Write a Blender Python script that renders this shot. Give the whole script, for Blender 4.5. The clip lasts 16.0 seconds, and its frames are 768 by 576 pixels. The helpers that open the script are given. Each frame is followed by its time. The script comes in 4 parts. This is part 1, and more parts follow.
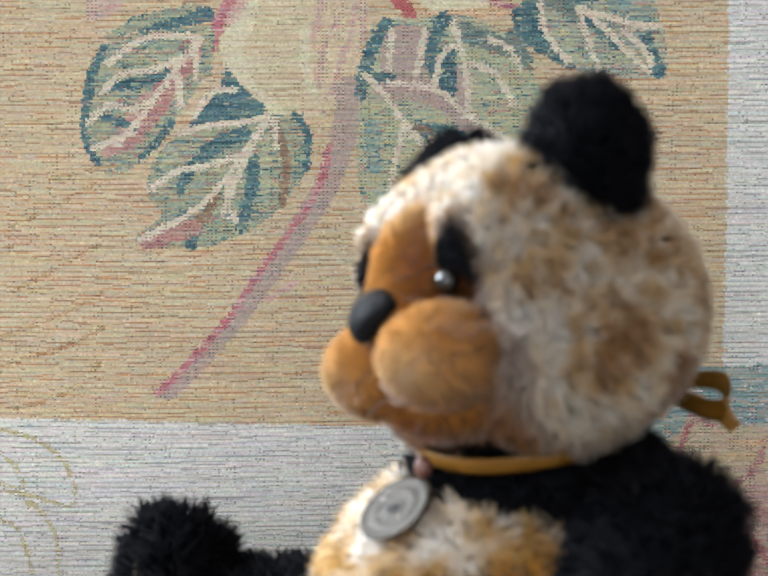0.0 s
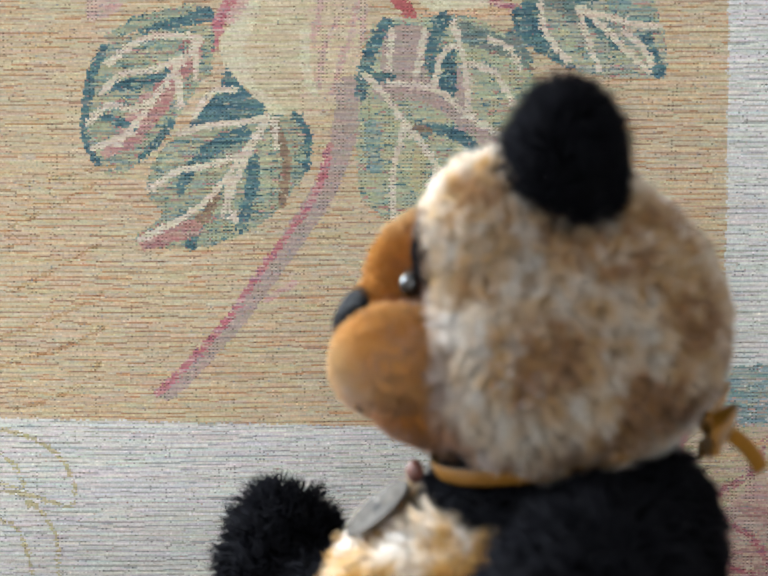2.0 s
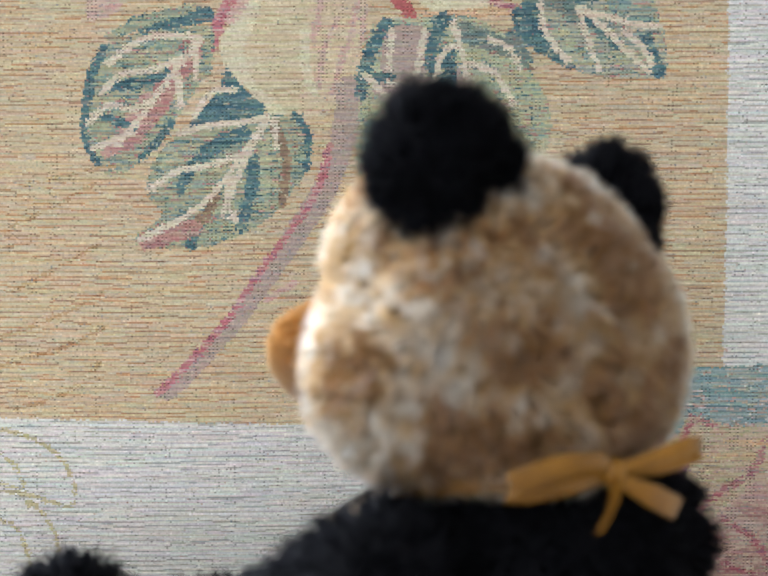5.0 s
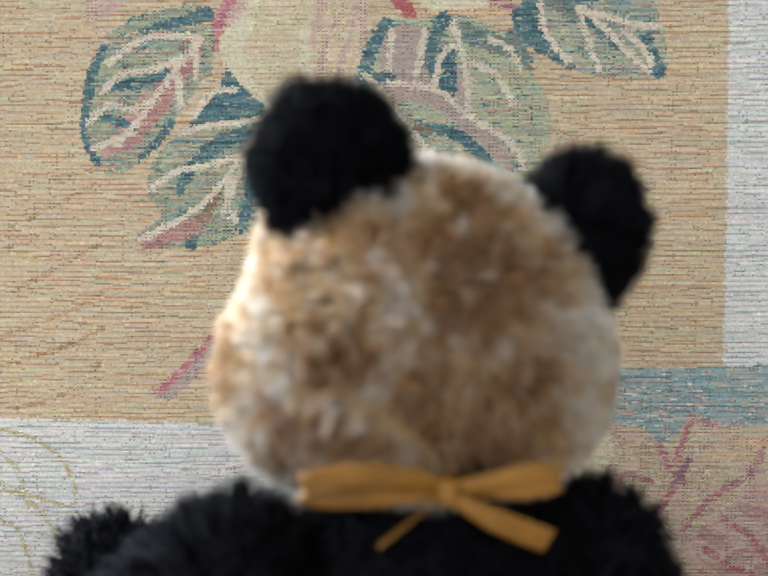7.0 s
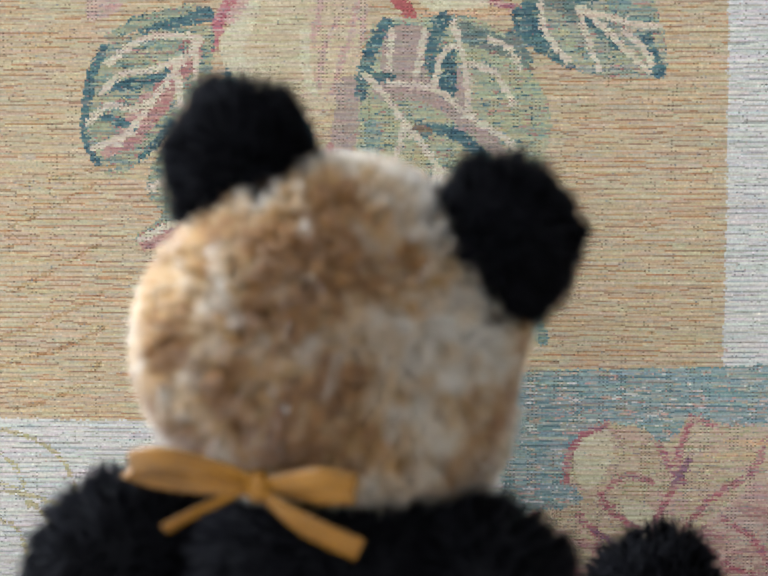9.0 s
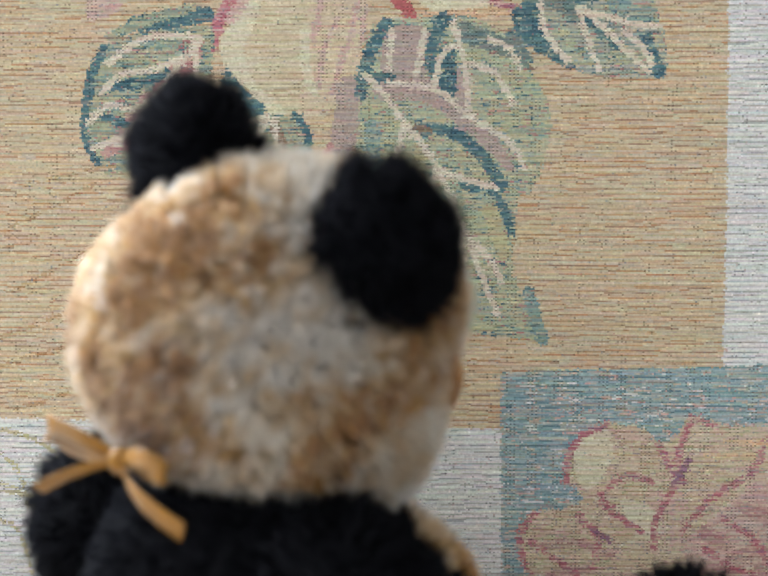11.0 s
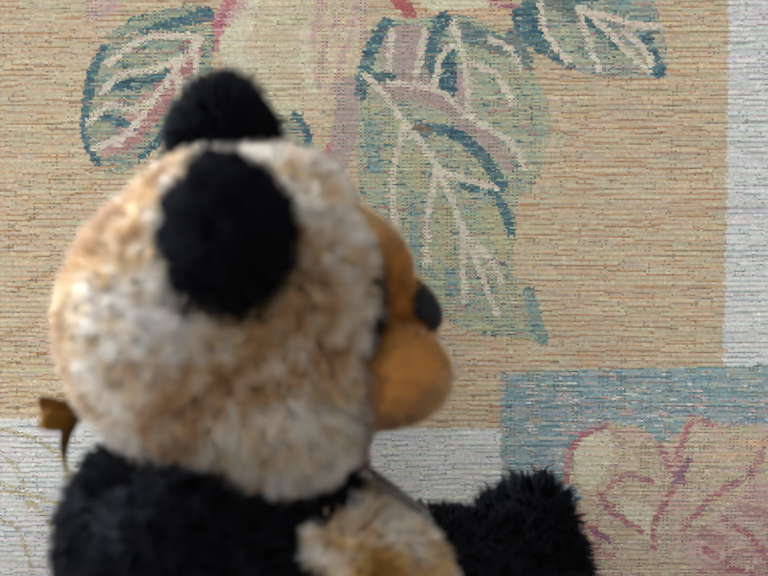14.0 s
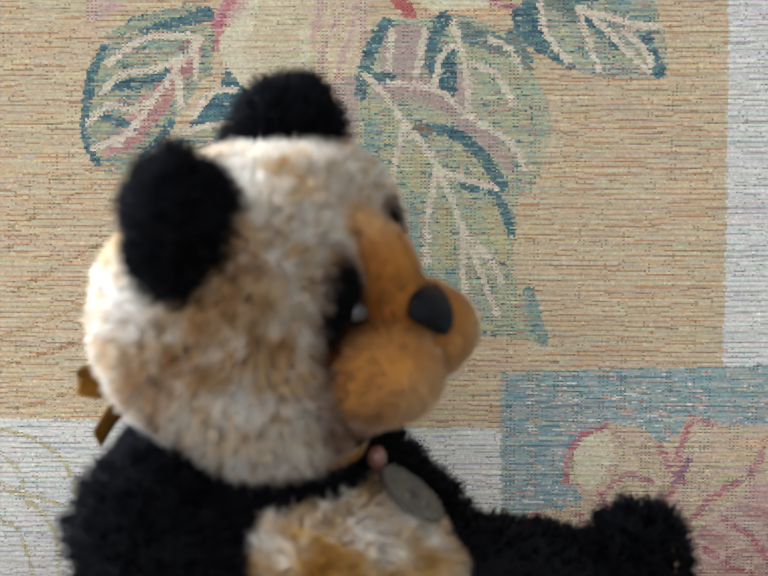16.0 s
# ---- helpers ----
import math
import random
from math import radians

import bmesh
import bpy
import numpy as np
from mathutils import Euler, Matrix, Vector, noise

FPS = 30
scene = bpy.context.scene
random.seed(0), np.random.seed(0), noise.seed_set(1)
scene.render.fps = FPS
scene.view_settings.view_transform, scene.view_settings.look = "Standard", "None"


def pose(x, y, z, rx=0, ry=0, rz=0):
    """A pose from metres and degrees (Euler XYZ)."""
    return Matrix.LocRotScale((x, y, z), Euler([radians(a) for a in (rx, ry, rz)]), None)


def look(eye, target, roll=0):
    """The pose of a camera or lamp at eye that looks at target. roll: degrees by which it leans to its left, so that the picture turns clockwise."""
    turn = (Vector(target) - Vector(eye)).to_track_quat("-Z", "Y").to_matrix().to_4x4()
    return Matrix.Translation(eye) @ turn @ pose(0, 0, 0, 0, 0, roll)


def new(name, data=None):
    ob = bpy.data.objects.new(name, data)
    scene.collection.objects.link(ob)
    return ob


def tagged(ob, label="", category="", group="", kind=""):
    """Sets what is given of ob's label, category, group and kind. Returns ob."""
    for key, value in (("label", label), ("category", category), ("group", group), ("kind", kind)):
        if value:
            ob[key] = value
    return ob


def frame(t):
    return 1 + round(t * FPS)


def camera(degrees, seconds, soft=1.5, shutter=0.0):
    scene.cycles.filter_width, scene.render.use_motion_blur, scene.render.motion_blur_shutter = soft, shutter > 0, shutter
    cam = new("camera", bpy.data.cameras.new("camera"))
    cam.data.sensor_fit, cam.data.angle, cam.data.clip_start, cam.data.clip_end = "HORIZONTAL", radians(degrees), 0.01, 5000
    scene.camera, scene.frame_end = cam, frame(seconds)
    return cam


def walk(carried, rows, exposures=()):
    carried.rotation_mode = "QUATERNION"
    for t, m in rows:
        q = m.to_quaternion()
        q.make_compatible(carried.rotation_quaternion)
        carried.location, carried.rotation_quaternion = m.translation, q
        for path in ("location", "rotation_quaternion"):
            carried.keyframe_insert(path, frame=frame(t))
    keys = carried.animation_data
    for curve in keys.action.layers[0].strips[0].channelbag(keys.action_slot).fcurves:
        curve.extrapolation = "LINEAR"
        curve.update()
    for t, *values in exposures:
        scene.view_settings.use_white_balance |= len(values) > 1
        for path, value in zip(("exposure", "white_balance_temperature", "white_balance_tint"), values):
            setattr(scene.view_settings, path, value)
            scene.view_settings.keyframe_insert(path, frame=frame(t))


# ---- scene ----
from mathutils import kdtree

EYE = Vector((-0.00197, -0.59427, 0.25073))
AIM = Vector((-0.00197, 0.0, 0.168))
cam = camera(24.65, 16.0, soft=1.6)
cam.data.dof.use_dof = True
cam.data.dof.focus_distance = 0.86
cam.data.dof.aperture_fstop = 10.5
walk(cam, [(0.0, look(EYE, AIM)), (16.0, look(EYE, AIM))])

# ---- light: daylight from a window beside the table ----
world = bpy.data.worlds.new("daylight")
scene.world = world
world.use_nodes = True
wn = world.node_tree.nodes
sky = wn.new("ShaderNodeTexSky")
sky.sky_type, sky.sun_disc = "NISHITA", False
sky.sun_elevation, sky.sun_rotation = radians(40), radians(-60)
wn["Background"].inputs["Strength"].default_value = 0.12
world.node_tree.links.new(sky.outputs["Color"], wn["Background"].inputs["Color"])
scene.view_settings.exposure = 0.0


def window_light(name, m, w, h, watts, colour):
    lamp = bpy.data.lights.new(name, "AREA")
    lamp.shape, lamp.size, lamp.size_y, lamp.energy, lamp.color = "RECTANGLE", w, h, watts, colour
    ob = new(name, lamp)
    ob.matrix_world = m
    return ob


window_light("window_light_side", look((-1.42, 0.62, 1.1), (0.0, 0.0, 0.2)), 1.25, 1.2, 178, (0.82, 0.91, 1.0))
window_light("window_light_front", look((-0.4, -2.12, 0.95), (0.0, 0.0, 0.3)), 1.4, 1.2, 40, (0.90, 0.94, 1.0))


# ---- materials ----
def material(name, roughness=0.7, metallic=0.0):
    m = bpy.data.materials.new(name)
    m.use_nodes = True
    b = m.node_tree.nodes["Principled BSDF"]
    b.inputs["Roughness"].default_value, b.inputs["Metallic"].default_value = roughness, metallic
    return m, m.node_tree.nodes, m.node_tree.links, b


def mottled(name, dark, light, scale, roughness=0.7, bump=0.2, metallic=0.0, fine=8.0):
    """Two tones by coarse noise, with fine relief."""
    m, n, l, b = material(name, roughness, metallic)
    tc = n.new("ShaderNodeTexCoord")
    a, f, r = n.new("ShaderNodeTexNoise"), n.new("ShaderNodeTexNoise"), n.new("ShaderNodeValToRGB")
    a.inputs["Scale"].default_value, a.inputs["Detail"].default_value = scale, 6
    f.inputs["Scale"].default_value, f.inputs["Detail"].default_value = scale * fine, 4
    r.color_ramp.elements[0].position, r.color_ramp.elements[1].position = 0.3, 0.7
    r.color_ramp.elements[0].color, r.color_ramp.elements[1].color = (*dark, 1), (*light, 1)
    bp = n.new("ShaderNodeBump")
    bp.inputs["Strength"].default_value, bp.inputs["Distance"].default_value = bump, 0.002
    for x in (a, f):
        l.new(tc.outputs["Object"], x.inputs["Vector"])
    l.new(a.outputs["Fac"], r.inputs["Fac"])
    l.new(r.outputs["Color"], b.inputs["Base Color"])
    l.new(f.outputs["Fac"], bp.inputs["Height"])
    l.new(bp.outputs["Normal"], b.inputs["Normal"])
    return m


def dyed(name, roughness, through_light=0.0, grain=0.0, scale=900.0):
    """Thread or hair whose dye is the mesh's own colour attribute, with a little fine variation."""
    m, n, l, b = material(name, roughness)
    at = n.new("ShaderNodeAttribute")
    at.attribute_name = "dye"
    no = n.new("ShaderNodeTexNoise")
    no.inputs["Scale"].default_value, no.inputs["Detail"].default_value = scale, 2
    tc = n.new("ShaderNodeTexCoord")
    l.new(tc.outputs["Object"], no.inputs["Vector"])
    hs = n.new("ShaderNodeHueSaturation")
    mr = n.new("ShaderNodeMapRange")
    mr.inputs["To Min"].default_value, mr.inputs["To Max"].default_value = 1 - grain, 1 + grain
    l.new(no.outputs["Fac"], mr.inputs["Value"])
    l.new(mr.outputs["Result"], hs.inputs["Value"])
    l.new(at.outputs["Color"], hs.inputs["Color"])
    l.new(hs.outputs["Color"], b.inputs["Base Color"])
    b.inputs["Specular IOR Level"].default_value = 0.1
    if through_light:
        # soft bloom along grazing fibres, on pale hair alone
        bw, ramp = n.new("ShaderNodeRGBToBW"), n.new("ShaderNodeValToRGB")
        ramp.color_ramp.elements[0].position, ramp.color_ramp.elements[1].position = 0.02, 0.16
        l.new(at.outputs["Color"], bw.inputs["Color"])
        l.new(bw.outputs["Val"], ramp.inputs["Fac"])
        l.new(ramp.outputs["Color"], b.inputs["Sheen Tint"])
        b.inputs["Sheen Weight"].default_value, b.inputs["Sheen Roughness"].default_value = 0.3, 0.3
        tr, mix = n.new("ShaderNodeBsdfTranslucent"), n.new("ShaderNodeMixShader")
        mix.inputs["Fac"].default_value = through_light
        l.new(hs.outputs["Color"], tr.inputs["Color"])
        l.new(b.outputs["BSDF"], mix.inputs[1])
        l.new(tr.outputs["BSDF"], mix.inputs[2])
        l.new(mix.outputs["Shader"], n["Material Output"].inputs["Surface"])
    return m


M_CLOTH = dyed("woven_thread", 0.95, 0.0, 0.12, 1500)
M_FUR = dyed("mohair", 0.85, 0.42, 0.06, 400)
M_WALL = mottled("wall_paint", (0.42, 0.41, 0.39), (0.5, 0.49, 0.46), 3, 0.8, 0.08)
M_CEIL = mottled("ceiling_paint", (0.78, 0.78, 0.76), (0.83, 0.83, 0.81), 3, 0.85, 0.05)
M_FLOOR = mottled("floor_carpet", (0.2, 0.16, 0.12), (0.3, 0.25, 0.2), 14, 0.95, 0.4)
M_TABLE = mottled("table_linen", (0.5, 0.46, 0.4), (0.6, 0.56, 0.5), 30, 0.9, 0.3)
M_NOSE = mottled("stitched_nose_thread", (0.001, 0.0012, 0.002), (0.003, 0.0035, 0.005), 200, 0.45, 0.4)
M_NOSE.node_tree.nodes["Principled BSDF"].inputs["Specular IOR Level"].default_value = 0.07
M_EYE = material("black_glass", 0.16)[0]
M_EYE.node_tree.nodes["Principled BSDF"].inputs["Base Color"].default_value = (0.006, 0.004, 0.003, 1)
M_RIBBON = mottled("gold_satin_ribbon", (0.10, 0.042, 0.004), (0.2, 0.088, 0.010), 45, 0.45, 0.15)
M_RIBBON.node_tree.nodes["Principled BSDF"].inputs["Specular IOR Level"].default_value = 0.2
M_TAG = mottled("dull_bronze", (0.022, 0.016, 0.01), (0.048, 0.037, 0.025), 90, 0.7, 0.15, 0.0)
M_HOLE = material("dark_hole", 0.9)[0]
M_HOLE.node_tree.nodes["Principled BSDF"].inputs["Base Color"].default_value = (0.01, 0.01, 0.01, 1)
M_BEAD = mottled("red_brown_bead", (0.07, 0.025, 0.018), (0.13, 0.05, 0.035), 200, 0.35, 0.1)
M_MOUTH = mottled("mouth_shade_brown", (0.05, 0.02, 0.006), (0.09, 0.035, 0.012), 200, 0.9, 0.2)
M_SUEDE = mottled("tan_suede", (0.3, 0.2, 0.09), (0.42, 0.3, 0.15), 80, 0.9, 0.3)
M_FRAME = mottled("white_gloss_paint", (0.72, 0.72, 0.7), (0.8, 0.8, 0.78), 5, 0.4, 0.05)


# ---- mesh helpers ----
def part(name, bm, mat, parent=None, label=""):
    me = bpy.data.meshes.new(name)
    bm.to_mesh(me)
    bm.free()
    me.materials.append(mat)
    ob = new(name, me)
    if parent:
        ob.parent = parent
    if label:
        ob["label"] = label
    return ob


def box(bm, x0, y0, z0, x1, y1, z1):
    v = [bm.verts.new((x, y, z)) for z in (z0, z1) for x, y in ((x0, y0), (x1, y0), (x1, y1), (x0, y1))]
    for f in ((3, 2, 1, 0), (4, 5, 6, 7), (0, 1, 5, 4), (1, 2, 6, 5), (2, 3, 7, 6), (3, 0, 4, 7)):
        bm.faces.new([v[i] for i in f])


def slab(name, mat, *boxes):
    bm = bmesh.new()
    for b in boxes:
        box(bm, *b)
    return part(name, bm, mat)


# ---- the room ----
def room():
    x0, x1, y0, y1, z0, z1 = -1.5, 1.6, -2.2, 1.6, -0.75, 1.85
    t = 0.12
    tagged(slab("floor", M_FLOOR, (x0, y0, z0 - t, x1, y1, z0)), "brown carpeted floor", "floor", kind="structure")
    tagged(slab("ceiling", M_CEIL, (x0 - t, y0 - t, z1, x1 + t, y1 + t, z1 + t)), "plain white ceiling", "ceiling", kind="structure")
    tagged(slab("wall_north", M_WALL, (x0 - t, y1, z0, x1 + t, y1 + t, z1)), "plain beige wall behind the cloth", "wall", kind="structure")
    tagged(slab("wall_east", M_WALL, (x1, y0, z0, x1 + t, y1, z1)), "plain beige wall", "wall", kind="structure")
    # side window opening
    a, b, c, d = -0.06, 1.30, 0.42, 1.74
    tagged(slab("wall_west", M_WALL, (x0 - t, y0, z0, x0, a, z1), (x0 - t, b, z0, x0, y1, z1), (x0 - t, a, z0, x0, b, c), (x0 - t, a, d, x0, b, z1)),
           "plain beige wall with a window opening", "wall", kind="structure")
    e, g = -1.12, 0.32
    tagged(slab("wall_south", M_WALL, (x0 - t, y0 - t, z0, e, y0, z1), (g, y0 - t, z0, x1 + t, y0, z1), (e, y0 - t, z0, g, y0, 0.32), (e, y0 - t, 1.58, g, y0, z1)),
           "plain beige wall with a window opening", "wall", kind="structure")
    # table that carries the toy; the cloth hangs behind it
    tagged(slab("tabletop", M_TABLE, (-0.55, -0.42, -0.03, 0.55, 0.165, 0.0), (-0.5, -0.38, z0, -0.45, -0.33, -0.03), (0.45, -0.38, z0, 0.5, -0.33, -0.03),
                (-0.5, 0.08, z0, -0.45, 0.13, -0.03), (0.45, 0.08, z0, 0.5, 0.13, -0.03)), "plain linen-covered table under the toy", "table", kind="structure")


room()


# ---- the woven cloth ----
YARN = {  # three face yarns and two yarns for the gaps between ribs
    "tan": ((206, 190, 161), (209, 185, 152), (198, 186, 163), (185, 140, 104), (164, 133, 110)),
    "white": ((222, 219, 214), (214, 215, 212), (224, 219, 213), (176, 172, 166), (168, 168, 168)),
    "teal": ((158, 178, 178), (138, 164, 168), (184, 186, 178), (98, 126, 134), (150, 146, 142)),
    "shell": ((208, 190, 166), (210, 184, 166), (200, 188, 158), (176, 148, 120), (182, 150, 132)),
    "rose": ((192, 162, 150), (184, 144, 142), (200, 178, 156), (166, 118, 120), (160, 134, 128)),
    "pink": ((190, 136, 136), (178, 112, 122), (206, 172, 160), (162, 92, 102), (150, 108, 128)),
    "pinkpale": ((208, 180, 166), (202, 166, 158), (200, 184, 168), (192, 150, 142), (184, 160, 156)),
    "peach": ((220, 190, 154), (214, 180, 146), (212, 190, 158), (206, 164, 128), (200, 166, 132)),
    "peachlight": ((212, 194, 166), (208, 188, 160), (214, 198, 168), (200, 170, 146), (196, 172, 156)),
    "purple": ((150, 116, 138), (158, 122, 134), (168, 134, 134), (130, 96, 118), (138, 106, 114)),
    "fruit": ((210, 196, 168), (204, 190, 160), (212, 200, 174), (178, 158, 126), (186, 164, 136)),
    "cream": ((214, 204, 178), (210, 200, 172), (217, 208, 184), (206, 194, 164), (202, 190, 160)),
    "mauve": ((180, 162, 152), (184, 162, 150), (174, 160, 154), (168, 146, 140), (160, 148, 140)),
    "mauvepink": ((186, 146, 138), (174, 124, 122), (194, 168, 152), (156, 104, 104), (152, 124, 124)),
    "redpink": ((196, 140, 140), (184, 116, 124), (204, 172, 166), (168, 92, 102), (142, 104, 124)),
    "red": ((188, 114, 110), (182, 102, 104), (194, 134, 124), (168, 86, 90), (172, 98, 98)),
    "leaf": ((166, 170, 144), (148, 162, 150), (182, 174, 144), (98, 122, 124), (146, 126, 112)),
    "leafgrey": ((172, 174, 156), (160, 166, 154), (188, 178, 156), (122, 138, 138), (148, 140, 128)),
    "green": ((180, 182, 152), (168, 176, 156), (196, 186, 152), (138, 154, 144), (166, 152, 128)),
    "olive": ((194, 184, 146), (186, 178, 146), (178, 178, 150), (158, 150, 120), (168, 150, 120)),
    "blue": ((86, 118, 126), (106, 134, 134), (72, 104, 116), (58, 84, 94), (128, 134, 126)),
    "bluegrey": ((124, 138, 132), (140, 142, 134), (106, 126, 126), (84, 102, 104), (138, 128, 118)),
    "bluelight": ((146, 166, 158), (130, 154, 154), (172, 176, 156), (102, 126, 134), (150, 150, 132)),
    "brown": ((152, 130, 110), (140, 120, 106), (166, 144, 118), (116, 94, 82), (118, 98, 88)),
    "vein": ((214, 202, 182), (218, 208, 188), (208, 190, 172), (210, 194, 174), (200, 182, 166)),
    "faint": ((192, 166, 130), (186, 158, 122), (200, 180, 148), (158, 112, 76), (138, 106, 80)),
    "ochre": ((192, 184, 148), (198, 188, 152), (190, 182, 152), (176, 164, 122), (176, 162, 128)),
}
NAMES = list(YARN)
CELL_W, CELL_H = 0.95, 0.82     # one stitch, in millimetres
COLS, ROWS = 440, 388
LEFT, FOOT_Z = -208.0, -30.0


def smooth_path(pts, closed, steps=7):
    """Catmull-Rom through a few drawn points."""
    p = np.array(pts, float)
    n = len(p)
    out = []
    for i in range(n if closed else n - 1):
        if closed:
            a, b, c, d = (p[(i + k) % n] for k in (-1, 0, 1, 2))
        else:
            a, b, c, d = (p[min(max(i + k, 0), n - 1)] for k in (-1, 0, 1, 2))
        for s in np.arange(steps) / steps:
            out.append(0.5 * (2 * b + (c - a) * s + (2 * a - 5 * b + 4 * c - d) * s * s + (3 * b - a - 3 * c + d) * s ** 3))
    if not closed:
        out.append(p[-1])
    return np.array(out)


def weave():
    rng = np.random.default_rng(7)
    u = LEFT + (np.arange(COLS) + 0.5) * CELL_W
    v = FOOT_Z + (np.arange(ROWS) + 0.5) * CELL_H
    gu, gv = np.meshgrid(u, v)
    kind = np.zeros(gu.shape, int)
    ju = gu + rng.normal(0, 0.45, gu.shape)
    jv = gv + rng.normal(0, 0.3, gv.shape)

    def window(pts, pad):
        lo, hi = pts.min(0) - pad, pts.max(0) + pad
        c0, c1 = np.searchsorted(u, (lo[0], hi[0]))
        r0, r1 = np.searchsorted(v, (lo[1], hi[1]))
        return slice(r0, r1), slice(c0, c1)

    def fill(yarn, pts, rounded=True):
        p = smooth_path(pts, True) if rounded else np.array(pts, float)
        w = window(p, 2)
        x, y = ju[w], jv[w]
        inside = np.zeros(x.shape, bool)
        for (x0, y0), (x1, y1) in zip(p, np.roll(p, -1, 0)):
            if y0 != y1:
                inside ^= ((y0 > y) != (y1 > y)) & (x < (x1 - x0) * (y - y0) / (y1 - y0) + x0)
        kind[w][inside] = NAMES.index(yarn)

    def line(yarn, w0, w1, pts):
        p = smooth_path(pts, False, 6)
        w = window(p, w0 + 2)
        x, y = ju[w], jv[w]
        near = np.zeros(x.shape, bool)
        for i, (a, b) in enumerate(zip(p[:-1], p[1:])):
            d = b - a
            s = np.clip(((x - a[0]) * d[0] + (y - a[1]) * d[1]) / max(d @ d, 1e-9), 0, 1)
            half = 0.5 * (w0 + (w1 - w0) * (i + s) / (len(p) - 1))
            near |= (x - a[0] - s * d[0]) ** 2 + (y - a[1] - s * d[1]) ** 2 < half * half
        kind[w][near] = NAMES.index(yarn)

    motifs_drawn(fill, line)
    group = {n: NAMES.index(n) for n in NAMES}
    motley = ~np.isin(kind, [group[n] for n in ("tan", "white", "fruit", "cream")])
    # weft floats blur the drawn edges by a stitch or two
    rr = np.clip(np.arange(ROWS)[:, None] + rng.integers(-1, 2, kind.shape), 0, ROWS - 1)
    cc = np.clip(np.arange(COLS)[None, :] + rng.integers(-1, 2, kind.shape), 0, COLS - 1)
    kind = np.where(motley & (kind != group["vein"]) & (rng.random(kind.shape) < 0.3), kind[rr, cc], kind)
    # choose a yarn for each stitch, in short runs along the row
    def runs(mean):
        out = np.empty(gu.shape)
        for r in range(ROWS):
            cut = rng.random(COLS) < 1.0 / mean
            cut[0] = True
            out[r] = rng.random(COLS)[np.maximum.accumulate(np.where(cut, np.arange(COLS), 0))]
        return out

    # mixed yarns in short floats inside leaves, border block and flower
    band = 0.5 + 0.5 * np.sin(gu / 3.4 + 1.5 * np.sin(gu / 11.0))
    for names, share, mix in ((("leaf", "leafgrey", "green"), 0.26, ("leaf", "bluelight", "olive", "green", "blue", "mauvepink")),
                              (("blue", "bluegrey", "bluelight"), 0.14, ("bluelight", "bluegrey", "leaf", "blue")),
                              (("teal",), 0.12 + 0.3 * band, ("white", "teal", "leafgrey", "pinkpale", "bluelight")),
                              (("faint",), 0.3, ("tan",)), (("ochre",), 0.35, ("white",)), (("pink", "rose"), 0.3, ("pinkpale", "mauvepink", "shell", "rose", "mauve")),
                              (("shell",), 0.28, ("pinkpale", "shell", "mauve", "cream", "olive"))):
        here = np.isin(kind, [group[n] for n in names]) & (runs(3) < share)
        kind = np.where(here, np.array([group[n] for n in mix])[(runs(3) * len(mix)).astype(int)], kind)
    table = np.array([YARN[n] for n in NAMES], float) / 255
    table = 1.02 * table - 0.02 * (table @ np.array((0.3, 0.6, 0.1)))[..., None]
    table[:, 3:] = 0.95 * table[:, 3:] + 0.05 * table[:, :1]
    table = np.where(table <= 0.04045, table / 12.92, ((table + 0.055) / 1.055) ** 2.4)
    pick = runs(5)
    yarn = np.where(pick < 0.5, 0, np.where(pick < 0.78, 1, 2))
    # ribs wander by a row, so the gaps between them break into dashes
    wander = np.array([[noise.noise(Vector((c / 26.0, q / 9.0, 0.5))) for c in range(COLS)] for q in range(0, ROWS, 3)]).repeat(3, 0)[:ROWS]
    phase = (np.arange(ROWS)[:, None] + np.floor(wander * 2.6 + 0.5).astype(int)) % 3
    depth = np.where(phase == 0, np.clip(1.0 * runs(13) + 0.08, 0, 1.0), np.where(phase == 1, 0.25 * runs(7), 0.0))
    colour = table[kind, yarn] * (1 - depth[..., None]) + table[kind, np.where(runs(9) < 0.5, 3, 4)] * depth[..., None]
    long = 1 + 0.16 * (runs(18) - 0.5) + 0.08 * (rng.random((ROWS, 1)) - 0.5)
    hue = 1 + 0.13 * (np.stack((runs(12), runs(12), runs(12)), -1) - 0.5)
    fleck = rng.normal(1, 0.075, gu.shape)
    # bundles of warp that show as dotted columns
    bundle = np.zeros(COLS, bool)
    for c in range(4, COLS, 11):
        k = c + rng.integers(0, 5)
        bundle[k:k + 6:2] = True
    show = bundle[None, :] & (runs(1) < np.where(motley, 0.75, 0.22)) & (np.repeat(rng.random((ROWS // 8 + 1, COLS // 8 + 1)), 8, 0).repeat(8, 1)[:ROWS, :COLS] < 0.7)
    dots = np.where(show & (np.arange(ROWS) % 2 == 0)[:, None], 0.5, np.where(show, 1.22, 1.0))
    spark = rng.random(gu.shape) < np.where(motley, 0.045, 0.012)
    colour = colour * hue * (long * fleck * dots)[..., None]
    tint = np.array([(0.42, 0.16, 0.14), (0.12, 0.2, 0.27), (0.28, 0.36, 0.2), (0.5, 0.45, 0.36)])[rng.integers(0, 4, gu.shape)]
    colour = np.where(spark[..., None], 0.5 * colour + 0.5 * tint, colour)
    return np.clip(0.63 * colour, 0.01, 0.9)


